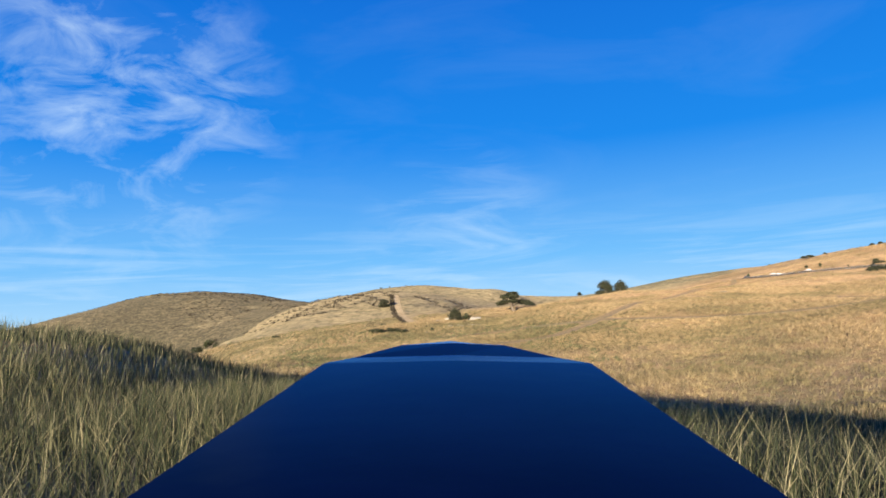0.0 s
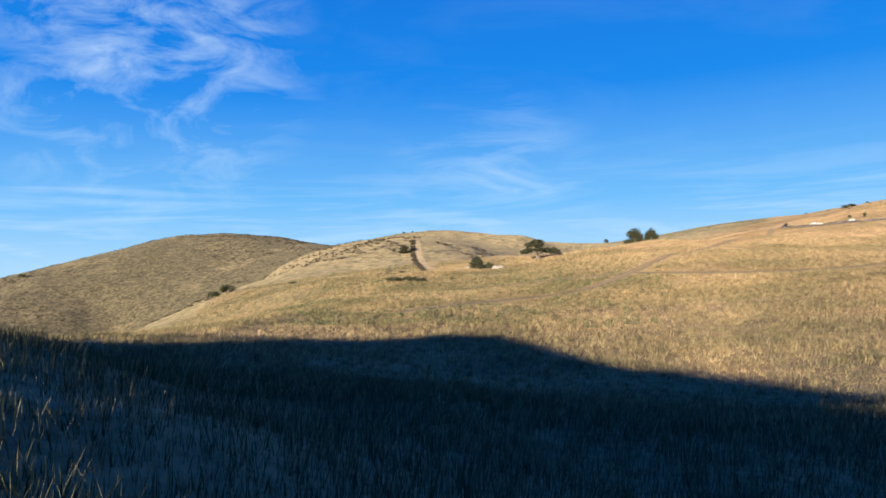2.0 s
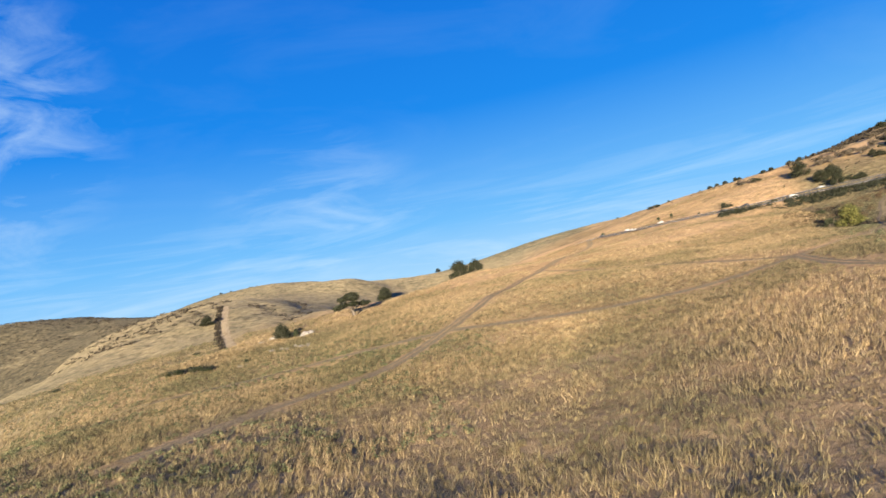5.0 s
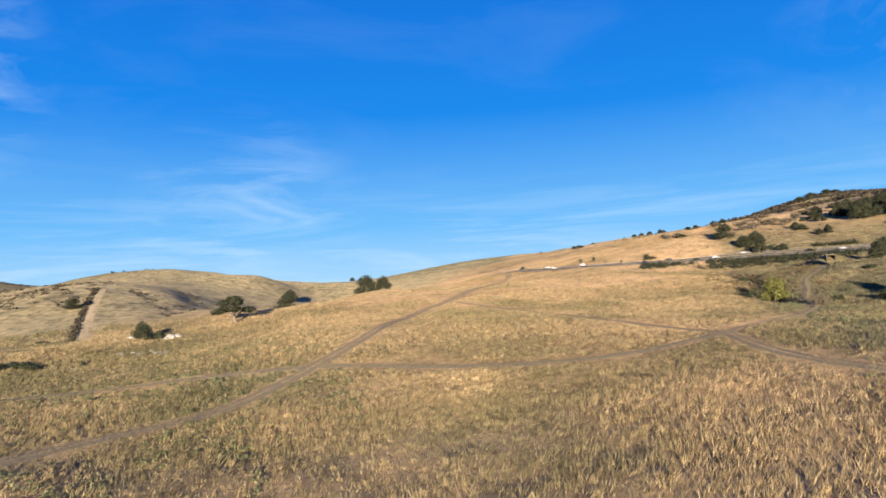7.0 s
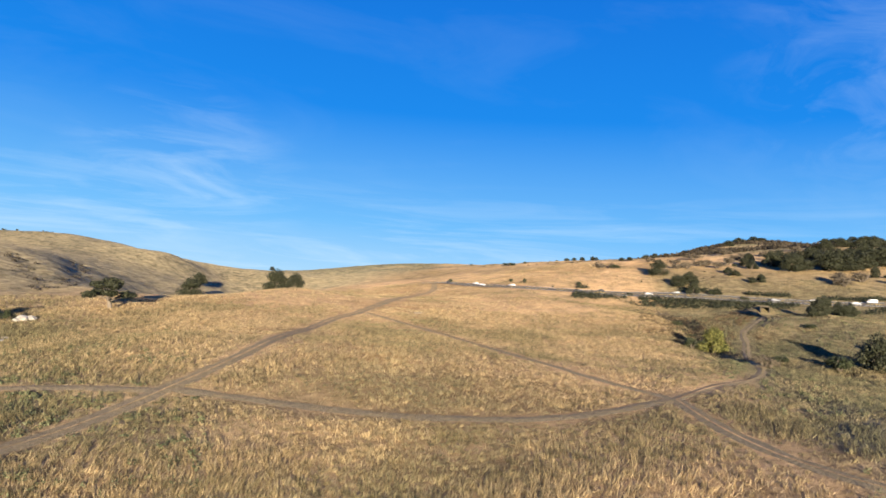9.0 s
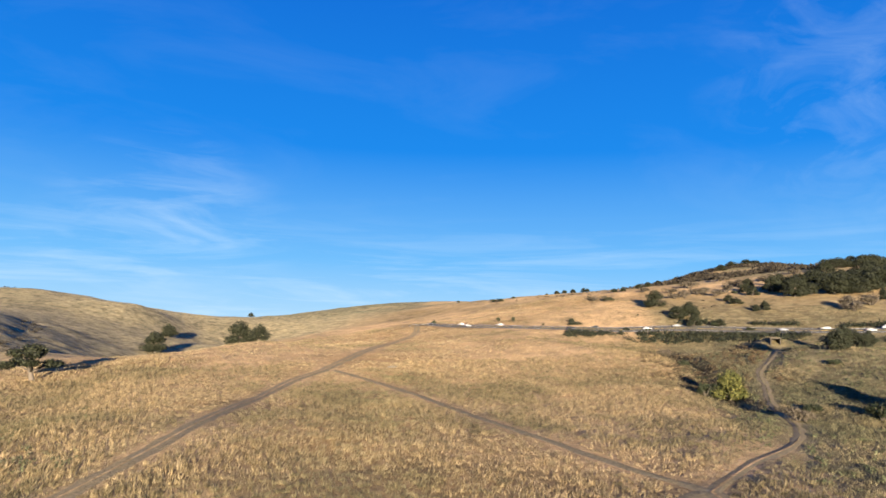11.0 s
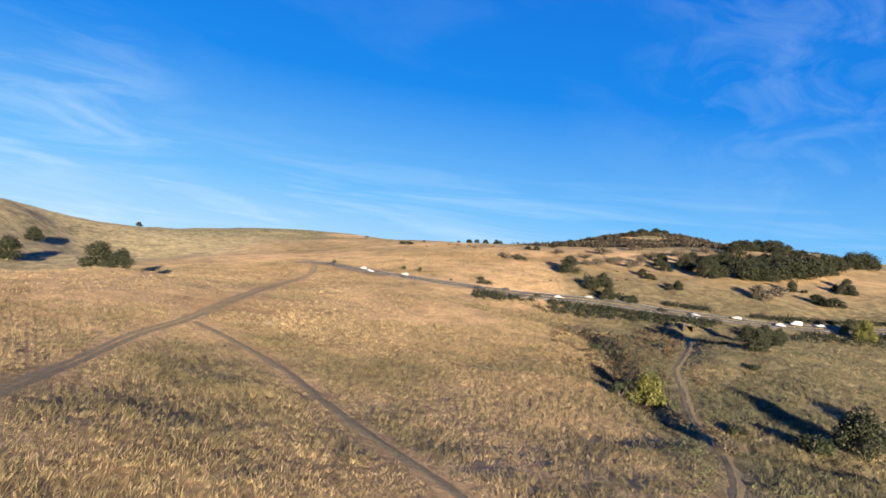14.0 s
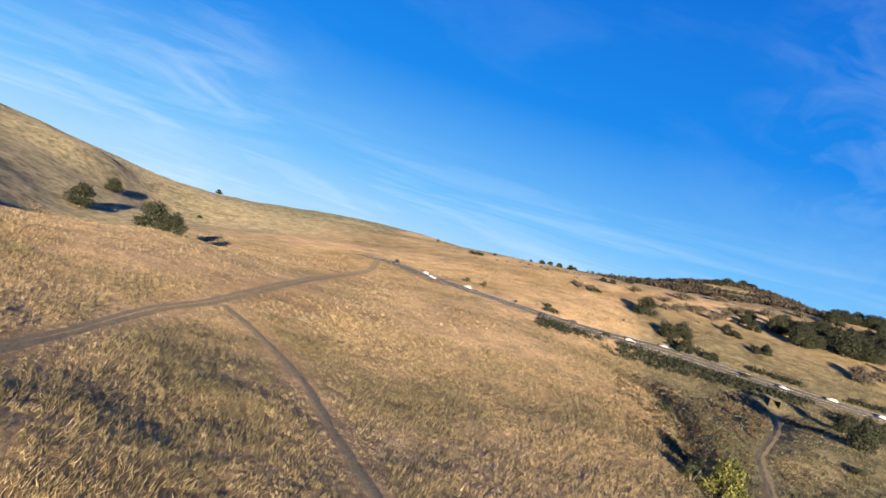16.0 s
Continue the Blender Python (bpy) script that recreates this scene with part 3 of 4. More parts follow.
# ------------------------------------------------------------------ trees and shrubs
def leaf_mesh(name, clumps, leaves, size, mat, rng, shell=0.55):
    """Leaf sprays about clump centres (x, y, z, rx, rz); each spray is a bent pair of small blades."""
    c = np.array(clumps)
    share = c[:, 3] ** 2 * c[:, 4]
    pick = rng.choice(len(c), leaves, p=share / share.sum())
    d = rng.normal(size=(leaves, 3))
    d /= np.linalg.norm(d, axis=1)[:, None]
    r = (shell + (1 - shell) * rng.random(leaves)) * (0.86 + 0.28 * rng.random(leaves))
    p = c[pick, :3] + d * r[:, None] * c[pick][:, [3, 3, 4]]
    u = rng.normal(size=(leaves, 3))
    u -= 0.4 * (u * d).sum(1)[:, None] * d
    u /= np.linalg.norm(u, axis=1)[:, None]
    v = np.cross(u, d + 0.7 * rng.normal(size=(leaves, 3)))
    v /= np.linalg.norm(v, axis=1)[:, None] + 1e-9
    s = size * (0.5 + rng.random(leaves))[:, None]
    fold = np.cross(u, v) * s * 0.35
    V = np.stack([p - u * s, p - v * s * 0.55 + fold, p + u * s, p + v * s * 0.55 + fold], 1).reshape(-1, 3)
    i = np.arange(leaves)[:, None] * 4
    F = np.concatenate([i + [0, 1, 2], i + [0, 2, 3]], 1).reshape(-1, 3)
    return mesh_from(name, V, F, mat)


def tree(name, seed, mat, label, open_crown=False, leaves=2600, trunk_share=0.26):
    """A broad tree one metre high and one wide, to be stretched to size."""
    rng = np.random.default_rng(seed)
    root = new(name)
    lean = rng.normal(size=2) * 0.03
    bm = bmesh.new()
    top = trunk_share
    tube(bm, [(0, 0, -0.06), (0.004, 0, 0.02), (lean[0] * 0.5, lean[1] * 0.5, top * 0.6), (lean[0], lean[1], top)], [0.062, 0.045, 0.034, 0.028], 8)
    part("trunk", bm, BARK, root)
    clumps, n = [], 9 if open_crown else 14
    for k in range(n):
        a = 2 * math.pi * (k * 0.382 + 0.1 * rng.random())
        ring = 0.0 if k == 0 else (0.2 if k < n // 2 else 0.33)
        ring *= 0.85 + 0.3 * rng.random()
        z = (0.80 if k == 0 else 0.64 if k < n // 2 else (0.46 if open_crown else 0.27)) + 0.05 * rng.normal()
        size = (0.155 if open_crown else 0.235) * (0.8 + 0.4 * rng.random())
        x, y = ring * math.cos(a), ring * math.sin(a)
        clumps.append((x, y, z, size, size * (0.75 if open_crown else 0.95)))
        bm = bmesh.new()
        tube(bm, [(lean[0] * 0.8, lean[1] * 0.8, top * (0.7 + 0.25 * rng.random())), (x * 0.45, y * 0.45, top + (z - top) * 0.55), (x * 0.9, y * 0.9, z - 0.02)], [0.022, 0.014, 0.006], 5)
        part("limb", bm, BARK, root)
    part_mesh("crown", leaf_mesh("crown", clumps, leaves, 0.030, mat, rng, 0.45), root)
    return tagged(root, label, "tree")


def shrub(name, seed, mat, label, leaves=1200, twiggy=False):
    rng = np.random.default_rng(seed)
    root = new(name)
    clumps = []
    for k in range(8):
        a, r = 2 * math.pi * rng.random(), 0.3 * math.sqrt(rng.random())
        clumps.append((r * math.cos(a), r * math.sin(a), 0.30 + 0.34 * rng.random() * (1 - 1.6 * r), 0.21, 0.26))
    for k in range(5):
        a = 2 * math.pi * (k + rng.random()) / 5
        bm = bmesh.new()
        tube(bm, [(0, 0, -0.08), (0.12 * math.cos(a), 0.12 * math.sin(a), 0.25), (0.26 * math.cos(a), 0.26 * math.sin(a), 0.6)], [0.03, 0.018, 0.006], 5)
        part("stem", bm, BARK, root)
    part_mesh("foliage", leaf_mesh("foliage", clumps, leaves, 0.036 if not twiggy else 0.028, mat, rng, 0.35), root)
    return tagged(root, label, "shrub")


def plant(models, rows, group, first):
    """Stand copies of the models at rows of x, y, height, width."""
    for k, (x, y, h, w) in enumerate(rows):
        model = models[(k + first) % len(models)]
        z = float(ground_z(x, y))
        m = Matrix.Translation((x, y, z - 0.02 * h)) @ Matrix.Rotation(2.399 * (k + 1), 4, "Z") @ Matrix.Diagonal((w, w, h, 1))
        ob = copy_thing(model, m)
        tagged(ob, group=group)


def clear(models):
    for root in models:
        for ob in [*root.children_recursive, root]:
            bpy.data.objects.remove(ob)


OAKS = [tree("oak_tree", s, OAK_LEAF, "dark green live oak with a broad rounded crown", False, 4200, 0.22) for s in (11, 12, 13, 14)]
SPARSE = [tree("oak_tree", 21, OAK_LEAF, "scraggly open oak with visible grey limbs", True, 3000, 0.30)]
GOLDEN = [tree("willow_tree", 31, GOLD_LEAF, "bushy yellow-green tree turning in autumn beside the creek", False, 5600, 0.14)]
SHRUBS = [shrub("bush", s, BUSH_LEAF, "dense dark green bush standing in dry grass") for s in (41, 42, 43)]
TWIGGY = [shrub("bare_bush", s, GREY_LEAF, "leafless grey-brown bush of fine twigs", 1300, True) for s in (51, 52)]
plant(OAKS, [(86.8, 370, 9.2, 11), (91.2, 356, 6.4, 7), (61, 498, 10.6, 14.4), (71.5, 594, 9.5, 10.5), (-35.8, 384.9, 4.8, 7.1), (3.2, 279.5, 5.4, 5.6), (150.6, 771, 3.8, 6.2), (-332, 453, 5.5, 7.1), (-336, 450, 4.7, 7), (-330, 454, 3.2, 10.3)], "oaks on the near pasture", 0)
plant(OAKS, [(349.5, 552.4, 3, 3.9), (359.6, 546.6, 3, 4.3), (369.6, 541.5, 2.6, 3.9), (276.9, 347.3, 6.1, 8.1), (284, 346.7, 7.1, 9.2), (273.1, 332.8, 5.3, 6.7), (280.8, 325.9, 3.8, 4.8), (371.4, 390.5, 5.7, 7.1), (319.9, 336, 3.8, 3.8), (385.4, 380.6, 7, 9.6), (377.6, 364.2, 9.1, 13.2), (394.4, 366.7, 6.8, 9.3), (398.5, 361.1, 8.6, 12.3), (403.6, 355.9, 7.9, 11), (410.2, 350.5, 9.2, 13.4), (424, 348.1, 8.6, 12.3), (432, 345, 8, 11.1), (466.2, 411.7, 6.7, 9.7), (483.4, 411.5, 6.8, 9.9), (489.5, 402.6, 6.7, 9.1)], "oaks beyond the highway", 1)
plant(OAKS, [(463.4, 368.2, 7.5, 12.2), (457.3, 354.2, 7.9, 11.8), (444.8, 336.5, 6.8, 10.5), (409.5, 376.1, 7.1, 9.7), (402.9, 359, 6.8, 10.4), (404, 340.6, 7.1, 10.6), (419, 313.2, 5.1, 5.7), (403.9, 310, 4.1, 4.4), (405.2, 304.1, 4.1, 4.8), (240, 242.3, 7, 6.1), (281.4, 262.4, 5.5, 5.1), (194.7, 191.8, 8.7, 8.7), (207, 181, 8.5, 10), (216, 171, 9, 10.5), (270.8, 266.2, 6.4, 6.8), (289.4, 271.2, 5.6, 5.2), (384.6, 367.4, 7.9, 15.2), (386.8, 344.9, 8.1, 14.4)], "oaks beyond the highway", 2)
plant(SPARSE, [(28.8, 297, 9.6, 15.5)], "oaks on the near pasture", 0)
plant(GOLDEN, [(333, 267.3, 3.7, 3.4), (329.1, 258.3, 8.1, 8.1), (181, 228, 7.8, 7.6)], "yellowing trees by the creek", 0)
# clumps near (-31, 293) and (-20, 247) are added, standing in for hollow shade
plant(SHRUBS, [(-122, 330, 6, 8.5), (-114, 328, 6.4, 8.5), (-77.4, 306.4, 1.9, 5.2), (-31, 293, 2.6, 7), (8.0, 277.5, 4.0, 3.8), (-5.6, 242.2, 2, 2.1), (-29, 306.1, 1.4, 3.8), (-29, 290, 2.4, 6), (-20, 247, 3.0, 7.5), (-16, 244, 2.4, 6), (-26, 249, 2.6, 7), (-67.9, 708.9, 2.6, 4), (-547.6, 819.9, 7, 11.2), (127.3, 640.7, 3.3, 4.6), (192.5, 432.1, 3.6, 3.7), (213.6, 401.7, 3.4, 2.6), (217.5, 393.8, 3.7, 2.4), (221.2, 372.7, 1.8, 1.8), (234.9, 370.8, 3.3, 4.0), (245.5, 344.2, 2.2, 3.4), (253.5, 339.6, 1.7, 2.9), (284.9, 532.5, 4, 11.8), (326.2, 681.7, 2.6, 4.1), (310, 552.9, 2.5, 3.7)], "scattered bushes", 0)
plant(SHRUBS, [(344.2, 560.1, 2.6, 4), (265.6, 360.4, 1.3, 1.3), (278.7, 327.6, 3.6, 3.8), (351.2, 382, 2.5, 4.3), (314.4, 336.9, 3.1, 3.6), (382.7, 313.3, 3.2, 4.2), (177, 232, 4.4, 4.8), (207.2, 270.9, 3, 4.7), (196.5, 252.1, 1.5, 4.5), (190.7, 242.3, 1.7, 3.7), (223, 231.8, 2.1, 5.2), (178.5, 205.3, 2.6, 3.6), (185.3, 194.4, 4.7, 7.4), (186, 195.2, 4.3, 6.6), (179.9, 204.9, 2.6, 4.4), (224.4, 232.4, 1.7, 4.1), (284.5, 312.9, 2.3, 5), (296.8, 269.6, 3.2, 4.8), (283.4, 405.7, 3.3, 7.9), (-58.2, 703.9, 2.2, 2.5)], "scattered bushes", 1)
plant(TWIGGY, [(280.7, 413.8, 3.6, 5.4), (282.4, 406.1, 3.5, 5.4), (289.1, 373.5, 6.9, 12.2), (351.5, 316.1, 7.7, 7.7), (228.7, 302.4, 4.8, 6.4), (163.9, 196.6, 3.5, 5.5), (165.4, 196.2, 3.2, 4.9)], "bare bushes", 0)
plant(OAKS, [(352.7, 558.4, 2.9, 4.6), (357.6, 555.2, 2.9, 4.6), (364.4, 552.7, 2.8, 4.1), (369.5, 546.4, 3.2, 5), (329.9, 458.6, 2.6, 4.6), (330, 450.4, 2.6, 4.5), (384.3, 499.4, 3.5, 5.7), (416.8, 526.9, 3.8, 6.1), (512.9, 622.6, 4.8, 7.7), (603, 629.1, 6.4, 12.8), (634.4, 644.1, 6, 13.4), (657.4, 645.2, 5.5, 13.6), (663.3, 639.3, 4.8, 12.3), (523.9, 447.9, 5.4, 10.8), (525.1, 444.2, 5.9, 10.7), (538.9, 443.8, 6, 11), (539.7, 434.2, 6.9, 12.4), (559.6, 441, 7.2, 12.8)], "oaks along the ridge of the far hill", 3)
plant(OAKS, [(x, y, h, 0.82 * w) for x, y, h, w in [(372.4, 371.6, 7.1, 10.7), (381.3, 371.2, 7.6, 11.6), (361.1, 348.8, 8.8, 10.1), (371.3, 350.2, 7.2, 7.6), (405.3, 376, 7.6, 13.3), (451.5, 401, 6.8, 14.7), (387.4, 344.7, 8.8, 10.6), (426.3, 363.8, 8.5, 13.5), (392.4, 335.6, 7.7, 9.5), (425.8, 355.9, 11.5, 13.3), (446.4, 364, 11.2, 12), (413.6, 340.8, 6.3, 11), (380.6, 318.3, 5.9, 6.7), (321.6, 354, 3.2, 7.9), (351, 369.6, 5.1, 8.5), (392.8, 360.7, 7.2, 10.9), (405.7, 354, 7.4, 11)]], "oaks beyond the highway", 0)
plant(TWIGGY, [(322.9, 389.8, 5.8, 10.1), (337.1, 395.3, 5.9, 13.9), (353.3, 389.2, 7.1, 10.6), (383.3, 405.2, 5.7, 11.5), (337.3, 381.8, 5.1, 11.9), (316.2, 390.3, 5, 10), (347.2, 313.6, 7.8, 10.9), (404.4, 406.8, 5.9, 11.8), (441.5, 413.5, 5.5, 12.6)], "bare bushes", 1)
plant(OAKS, [(286.9, 373.1, 7.9, 11), (326, 362.8, 3.7, 4.7), (359.9, 382.4, 5.2, 8.1), (311.9, 333.6, 3.1, 3.6), (316.5, 331.8, 3.4, 3.9), (365.6, 369.4, 9.8, 10.3), (357.1, 349, 10.4, 10.9), (380.5, 343.9, 11.4, 15.7), (388.1, 339.1, 8.6, 13), (399.7, 338.1, 10.3, 14.7), (412.1, 337.3, 12.1, 18.2), (424.1, 336, 12.4, 18.6), (435.5, 334.2, 12, 12.7), (459, 341.3, 10.1, 13.4), (487.6, 347.5, 10.7, 14.3), (501.3, 345.6, 10.9, 18.2)], "oaks on the far hillside", 2)
plant(OAKS, [(428.1, 374.3, 5.2, 5.2), (401.8, 306.2, 4.6, 5.1), (403.7, 302.5, 5.7, 5.7), (245.8, 244.8, 7, 6), (290.4, 266.7, 5.5, 4.7), (338.3, 268.8, 4.6, 4.6), (368.6, 291.2, 4.6, 10.3), (369.1, 298.9, 4.2, 7.8), (468.7, 412.6, 5.2, 7.4), (479.9, 412, 5.3, 8.3), (486.9, 408.7, 4.9, 7.6), (505.5, 413.6, 5.5, 9.4), (488.2, 395.4, 4.9, 7.5), (502.7, 396.8, 5.4, 8.5), (501, 385.7, 4.9, 8.3)], "oaks on the far hillside", 1)
plant(TWIGGY, [(283.3, 420.4, 3.5, 7.1), (287.1, 413.9, 3.5, 7), (343, 307.8, 7, 11.1), (362.1, 312.5, 6.5, 15.6), (331.1, 409.7, 4.6, 11.5), (365.1, 430.1, 5.7, 15.9), (407.1, 444.5, 5.6, 13.9), (324.9, 425.8, 4.1, 11.8), (376.3, 404.6, 5, 11.2), (346.4, 399.8, 4.1, 9.9)], "bare bushes", 0)
clear(OAKS + SPARSE + GOLDEN + SHRUBS + TWIGGY)


def thicket(name, spots, sizes, heights, per, mat, label, seed):
    """Low scrub too dense to count, as one mass of leaf sprays on the ground."""
    rng = np.random.default_rng(seed)
    n = len(spots)
    z = ground_z(spots[:, 0], spots[:, 1])
    k = np.repeat(np.arange(n), per)
    d = rng.normal(size=(n * per, 3))
    d /= np.linalg.norm(d, axis=1)[:, None]
    d[:, 2] = np.abs(d[:, 2])
    r = 0.45 + 0.6 * rng.random(n * per)
    p = np.stack([spots[k, 0], spots[k, 1], z[k]], -1) + d * r[:, None] * np.stack([sizes[k], sizes[k], heights[k]], -1)
    s = (0.22 * sizes[k] * (0.6 + 0.8 * rng.random(n * per)))[:, None]
    u = rng.normal(size=(n * per, 3))
    u /= np.linalg.norm(u, axis=1)[:, None]
    v = np.cross(u, d)
    v /= np.linalg.norm(v, axis=1)[:, None] + 1e-9
    V = np.stack([p - u * s, p - v * s * 0.6, p + u * s, p + v * s * 0.6], 1).reshape(-1, 3)
    i = np.arange(n * per)[:, None] * 4
    F = np.concatenate([i + [0, 1, 2], i + [0, 2, 3]], 1).reshape(-1, 3)
    return tagged(new(name, mesh_from(name, V, F, mat)), label, "scrub", kind="stuff")


def scatter(rng, n, x0, x1, y0, y1):
    return np.stack([rng.uniform(x0, x1, n), rng.uniform(y0, y1, n)], -1)


rng = np.random.default_rng(5)
q = scatter(rng, 9000, 430, 900, 330, 900)
keep = lattice_noise(q[:, 0], q[:, 1], 60, 23) + 0.5 * lattice_noise(q[:, 0], q[:, 1], 22, 24) + (q[:, 0] + 0.8 * q[:, 1] - 850) / 420 > 0.22
q = q[keep]
thicket("hill_scrub", q, 2.0 + 4.5 * rng.random(len(q)) ** 1.5, rng.uniform(1.4, 4.0, len(q)), 24, CHAPARRAL, "brown chaparral covering the upper slopes of the far hill", 6)
q = scatter(rng, 10000, -600, -35, 380, 1150)
keep = lattice_noise(q[:, 0], q[:, 1], 70, 33) + 0.6 * lattice_noise(q[:, 0], q[:, 1], 18, 34) > 0.15
q = q[keep]
thicket("sage_scrub", q, rng.uniform(1.0, 2.8, len(q)), rng.uniform(0.5, 1.3, len(q)), 14, CHAPARRAL, "low dark sage scrub dotted over the western hills", 7)
pts = np.array(HIGHWAY)
on = np.where((pts[:, 0] > 225) & (pts[:, 0] < 460))[0]
k = rng.choice(on[:-1], 3600)
d = pts[k + 1] - pts[k]
d /= np.hypot(d[:, 0], d[:, 1])[:, None]
offs = np.where(rng.random(3600) < 0.72, 7.5 + 13 * rng.random(3600) ** 2.0, -rng.uniform(7.5, 11, 3600))
q = pts[k] + d * rng.uniform(0, 6, 3600)[:, None] + np.stack([d[:, 1], -d[:, 0]], -1) * offs[:, None]
q = q[(lattice_noise(q[:, 0], q[:, 1], 12, 43) > -0.35)]
thicket("roadside_scrub", q, rng.uniform(0.8, 1.9, len(q)), rng.uniform(0.9, 2.6, len(q)), 18, OAK_LEAF, "dark green scrub along the highway embankment", 8)
# scrub added along the gullies to stand in for their dark shade
q = np.concatenate([np.array(smooth_line(line, 2.0))[rng.integers(0, len(smooth_line(line, 2.0)), n)] + rng.normal(size=(n, 2)) * w * 0.35
                    for (line, deep, w), n in zip(GULLIES, (45, 45, 260, 300, 90, 50))])
firebreak = np.array(TRACK_LINES["gully"][0])
q = np.concatenate([q, firebreak[rng.integers(0, len(firebreak), 160)] + rng.normal(size=(160, 2)) * [0.5, 2.0] - [3.2, 0]])
thicket("gully_scrub", q, rng.uniform(0.6, 1.9, len(q)), rng.uniform(0.5, 1.5, len(q)), 18, CHAPARRAL, "dark scrub added in place of shade in the hillside gullies", 12)
q = scatter(rng, 420, 270, 520, 330, 560)
q = q[(away(q[:, 0], q[:, 1], HIGHWAY) > 14) & (lattice_noise(q[:, 0], q[:, 1], 30, 91) > -0.1)]
thicket("hillside_scrub", q, rng.uniform(0.5, 1.6, len(q)), rng.uniform(0.4, 1.3, len(q)), 22, CHAPARRAL, "small scattered bushes on the slopes past the highway", 13)
q = np.concatenate([scatter(rng, 900, 196, 262, 250, 306), scatter(rng, 260, 176, 206, 226, 262)])
q = q[(away(q[:, 0], q[:, 1], HIGHWAY) > 13) & (0.805 * q[:, 0] - 0.593 * q[:, 1] > -6) & (away(q[:, 0], q[:, 1], TRACK_LINES["creek"][0]) > 2.5) & (lattice_noise(q[:, 0], q[:, 1], 16, 57) > -0.45)]
thicket("russet_brush", q, rng.uniform(0.4, 1.0, len(q)), rng.uniform(0.4, 1.1, len(q)), 30, RUSSET_LEAF, "russet dry brush on the bank below the highway", 17)
pts = np.array(CREEK)
k = rng.integers(0, len(pts) - 1, 700)
q = pts[k] + rng.normal(size=(700, 2)) * [3.0, 3.0]
thicket("creek_scrub", q, rng.uniform(0.4, 1.2, 700), rng.uniform(0.4, 1.3, 700), 20, CHAPARRAL, "weeds and low scrub along the dry creek bed", 9)


q = np.concatenate([scatter(rng, 2600, -70, 45, 150, 262), scatter(rng, 2600, -45, 30, 120, 205), scatter(rng, 4200, 95, 290, 110, 290), scatter(rng, 1500, -110, -10, 230, 330)])
east = 0.805 * q[:, 0] - 0.593 * q[:, 1]
ok = ((q[:, 0] < 45) | (east > 3)) & (away(q[:, 0], q[:, 1], HIGHWAY) > 12) & (lattice_noise(q[:, 0], q[:, 1], 11, 95) > -0.25)
for line, w in TRACK_LINES.values():
    ok &= away(q[:, 0], q[:, 1], line) > w / 2 + 0.9
q = q[ok]
thicket("weeds", q, rng.uniform(0.3, 0.85, len(q)), rng.uniform(0.3, 0.9, len(q)), 26, WEED_LEAF, "clumps of grey-green weeds among the dry grass", 15)


# ------------------------------------------------------------------ grass
def open_ground(q, gap):
    """Whether spots lie off the tracks, the highway and the creek bed."""
    free = away(q[:, 0], q[:, 1], HIGHWAY) > 8.5
    for line, w in TRACK_LINES.values():
        free &= away(q[:, 0], q[:, 1], line) > w / 2 + gap * lattice_noise(q[:, 0], q[:, 1], 2.5, 61) + 0.3
    return free


def grass(name, q, blades, tall, width, spread, lean, mat, label, seed, bent=False):
    """Tufts of blades at spots in plan. tall: heights of the tufts."""
    rng = np.random.default_rng(seed)
    n = len(q)
    z = ground_z(q[:, 0], q[:, 1])
    k = np.repeat(np.arange(n), blades)
    m = n * blades
    off = rng.normal(size=(m, 2)) * spread
    base = np.stack([q[k, 0] + off[:, 0], q[k, 1] + off[:, 1], z[k] - 0.08], -1)
    h = tall[k] * (0.55 + 0.6 * rng.random(m))
    wind = np.stack([0.25 + 0.3 * lattice_noise(q[:, 0], q[:, 1], 9, 71), 0.1 + 0.3 * lattice_noise(q[:, 0], q[:, 1], 9, 72)], -1)[k]
    tip = base + np.concatenate([(rng.normal(size=(m, 2)) * lean + wind * lean * 1.6) * h[:, None], h[:, None]], 1)
    a = rng.uniform(0, 2 * math.pi, m)
    side = np.stack([np.cos(a), np.sin(a), 0 * a], -1) * (width * (0.6 + 0.8 * rng.random(m)))[:, None]
    if not bent:
        V = np.stack([base - side, base + side, tip], 1).reshape(-1, 3)
        F = np.arange(3 * m).reshape(-1, 3)
    else:
        mid = base * 0.45 + tip * 0.55 - np.concatenate([0.3 * (tip - base)[:, :2], 0 * h[:, None]], 1) * 0.5
        V = np.stack([base - side, base + side, mid - side * 0.7, mid + side * 0.7, tip], 1).reshape(-1, 3)
        i = np.arange(m)[:, None] * 5
        F = np.concatenate([i + [0, 1, 3], i + [0, 3, 2], i + [2, 3, 4]], 1).reshape(-1, 3)
    return tagged(new(name, mesh_from(name, V, F, mat)), label, "grass", kind="stuff")


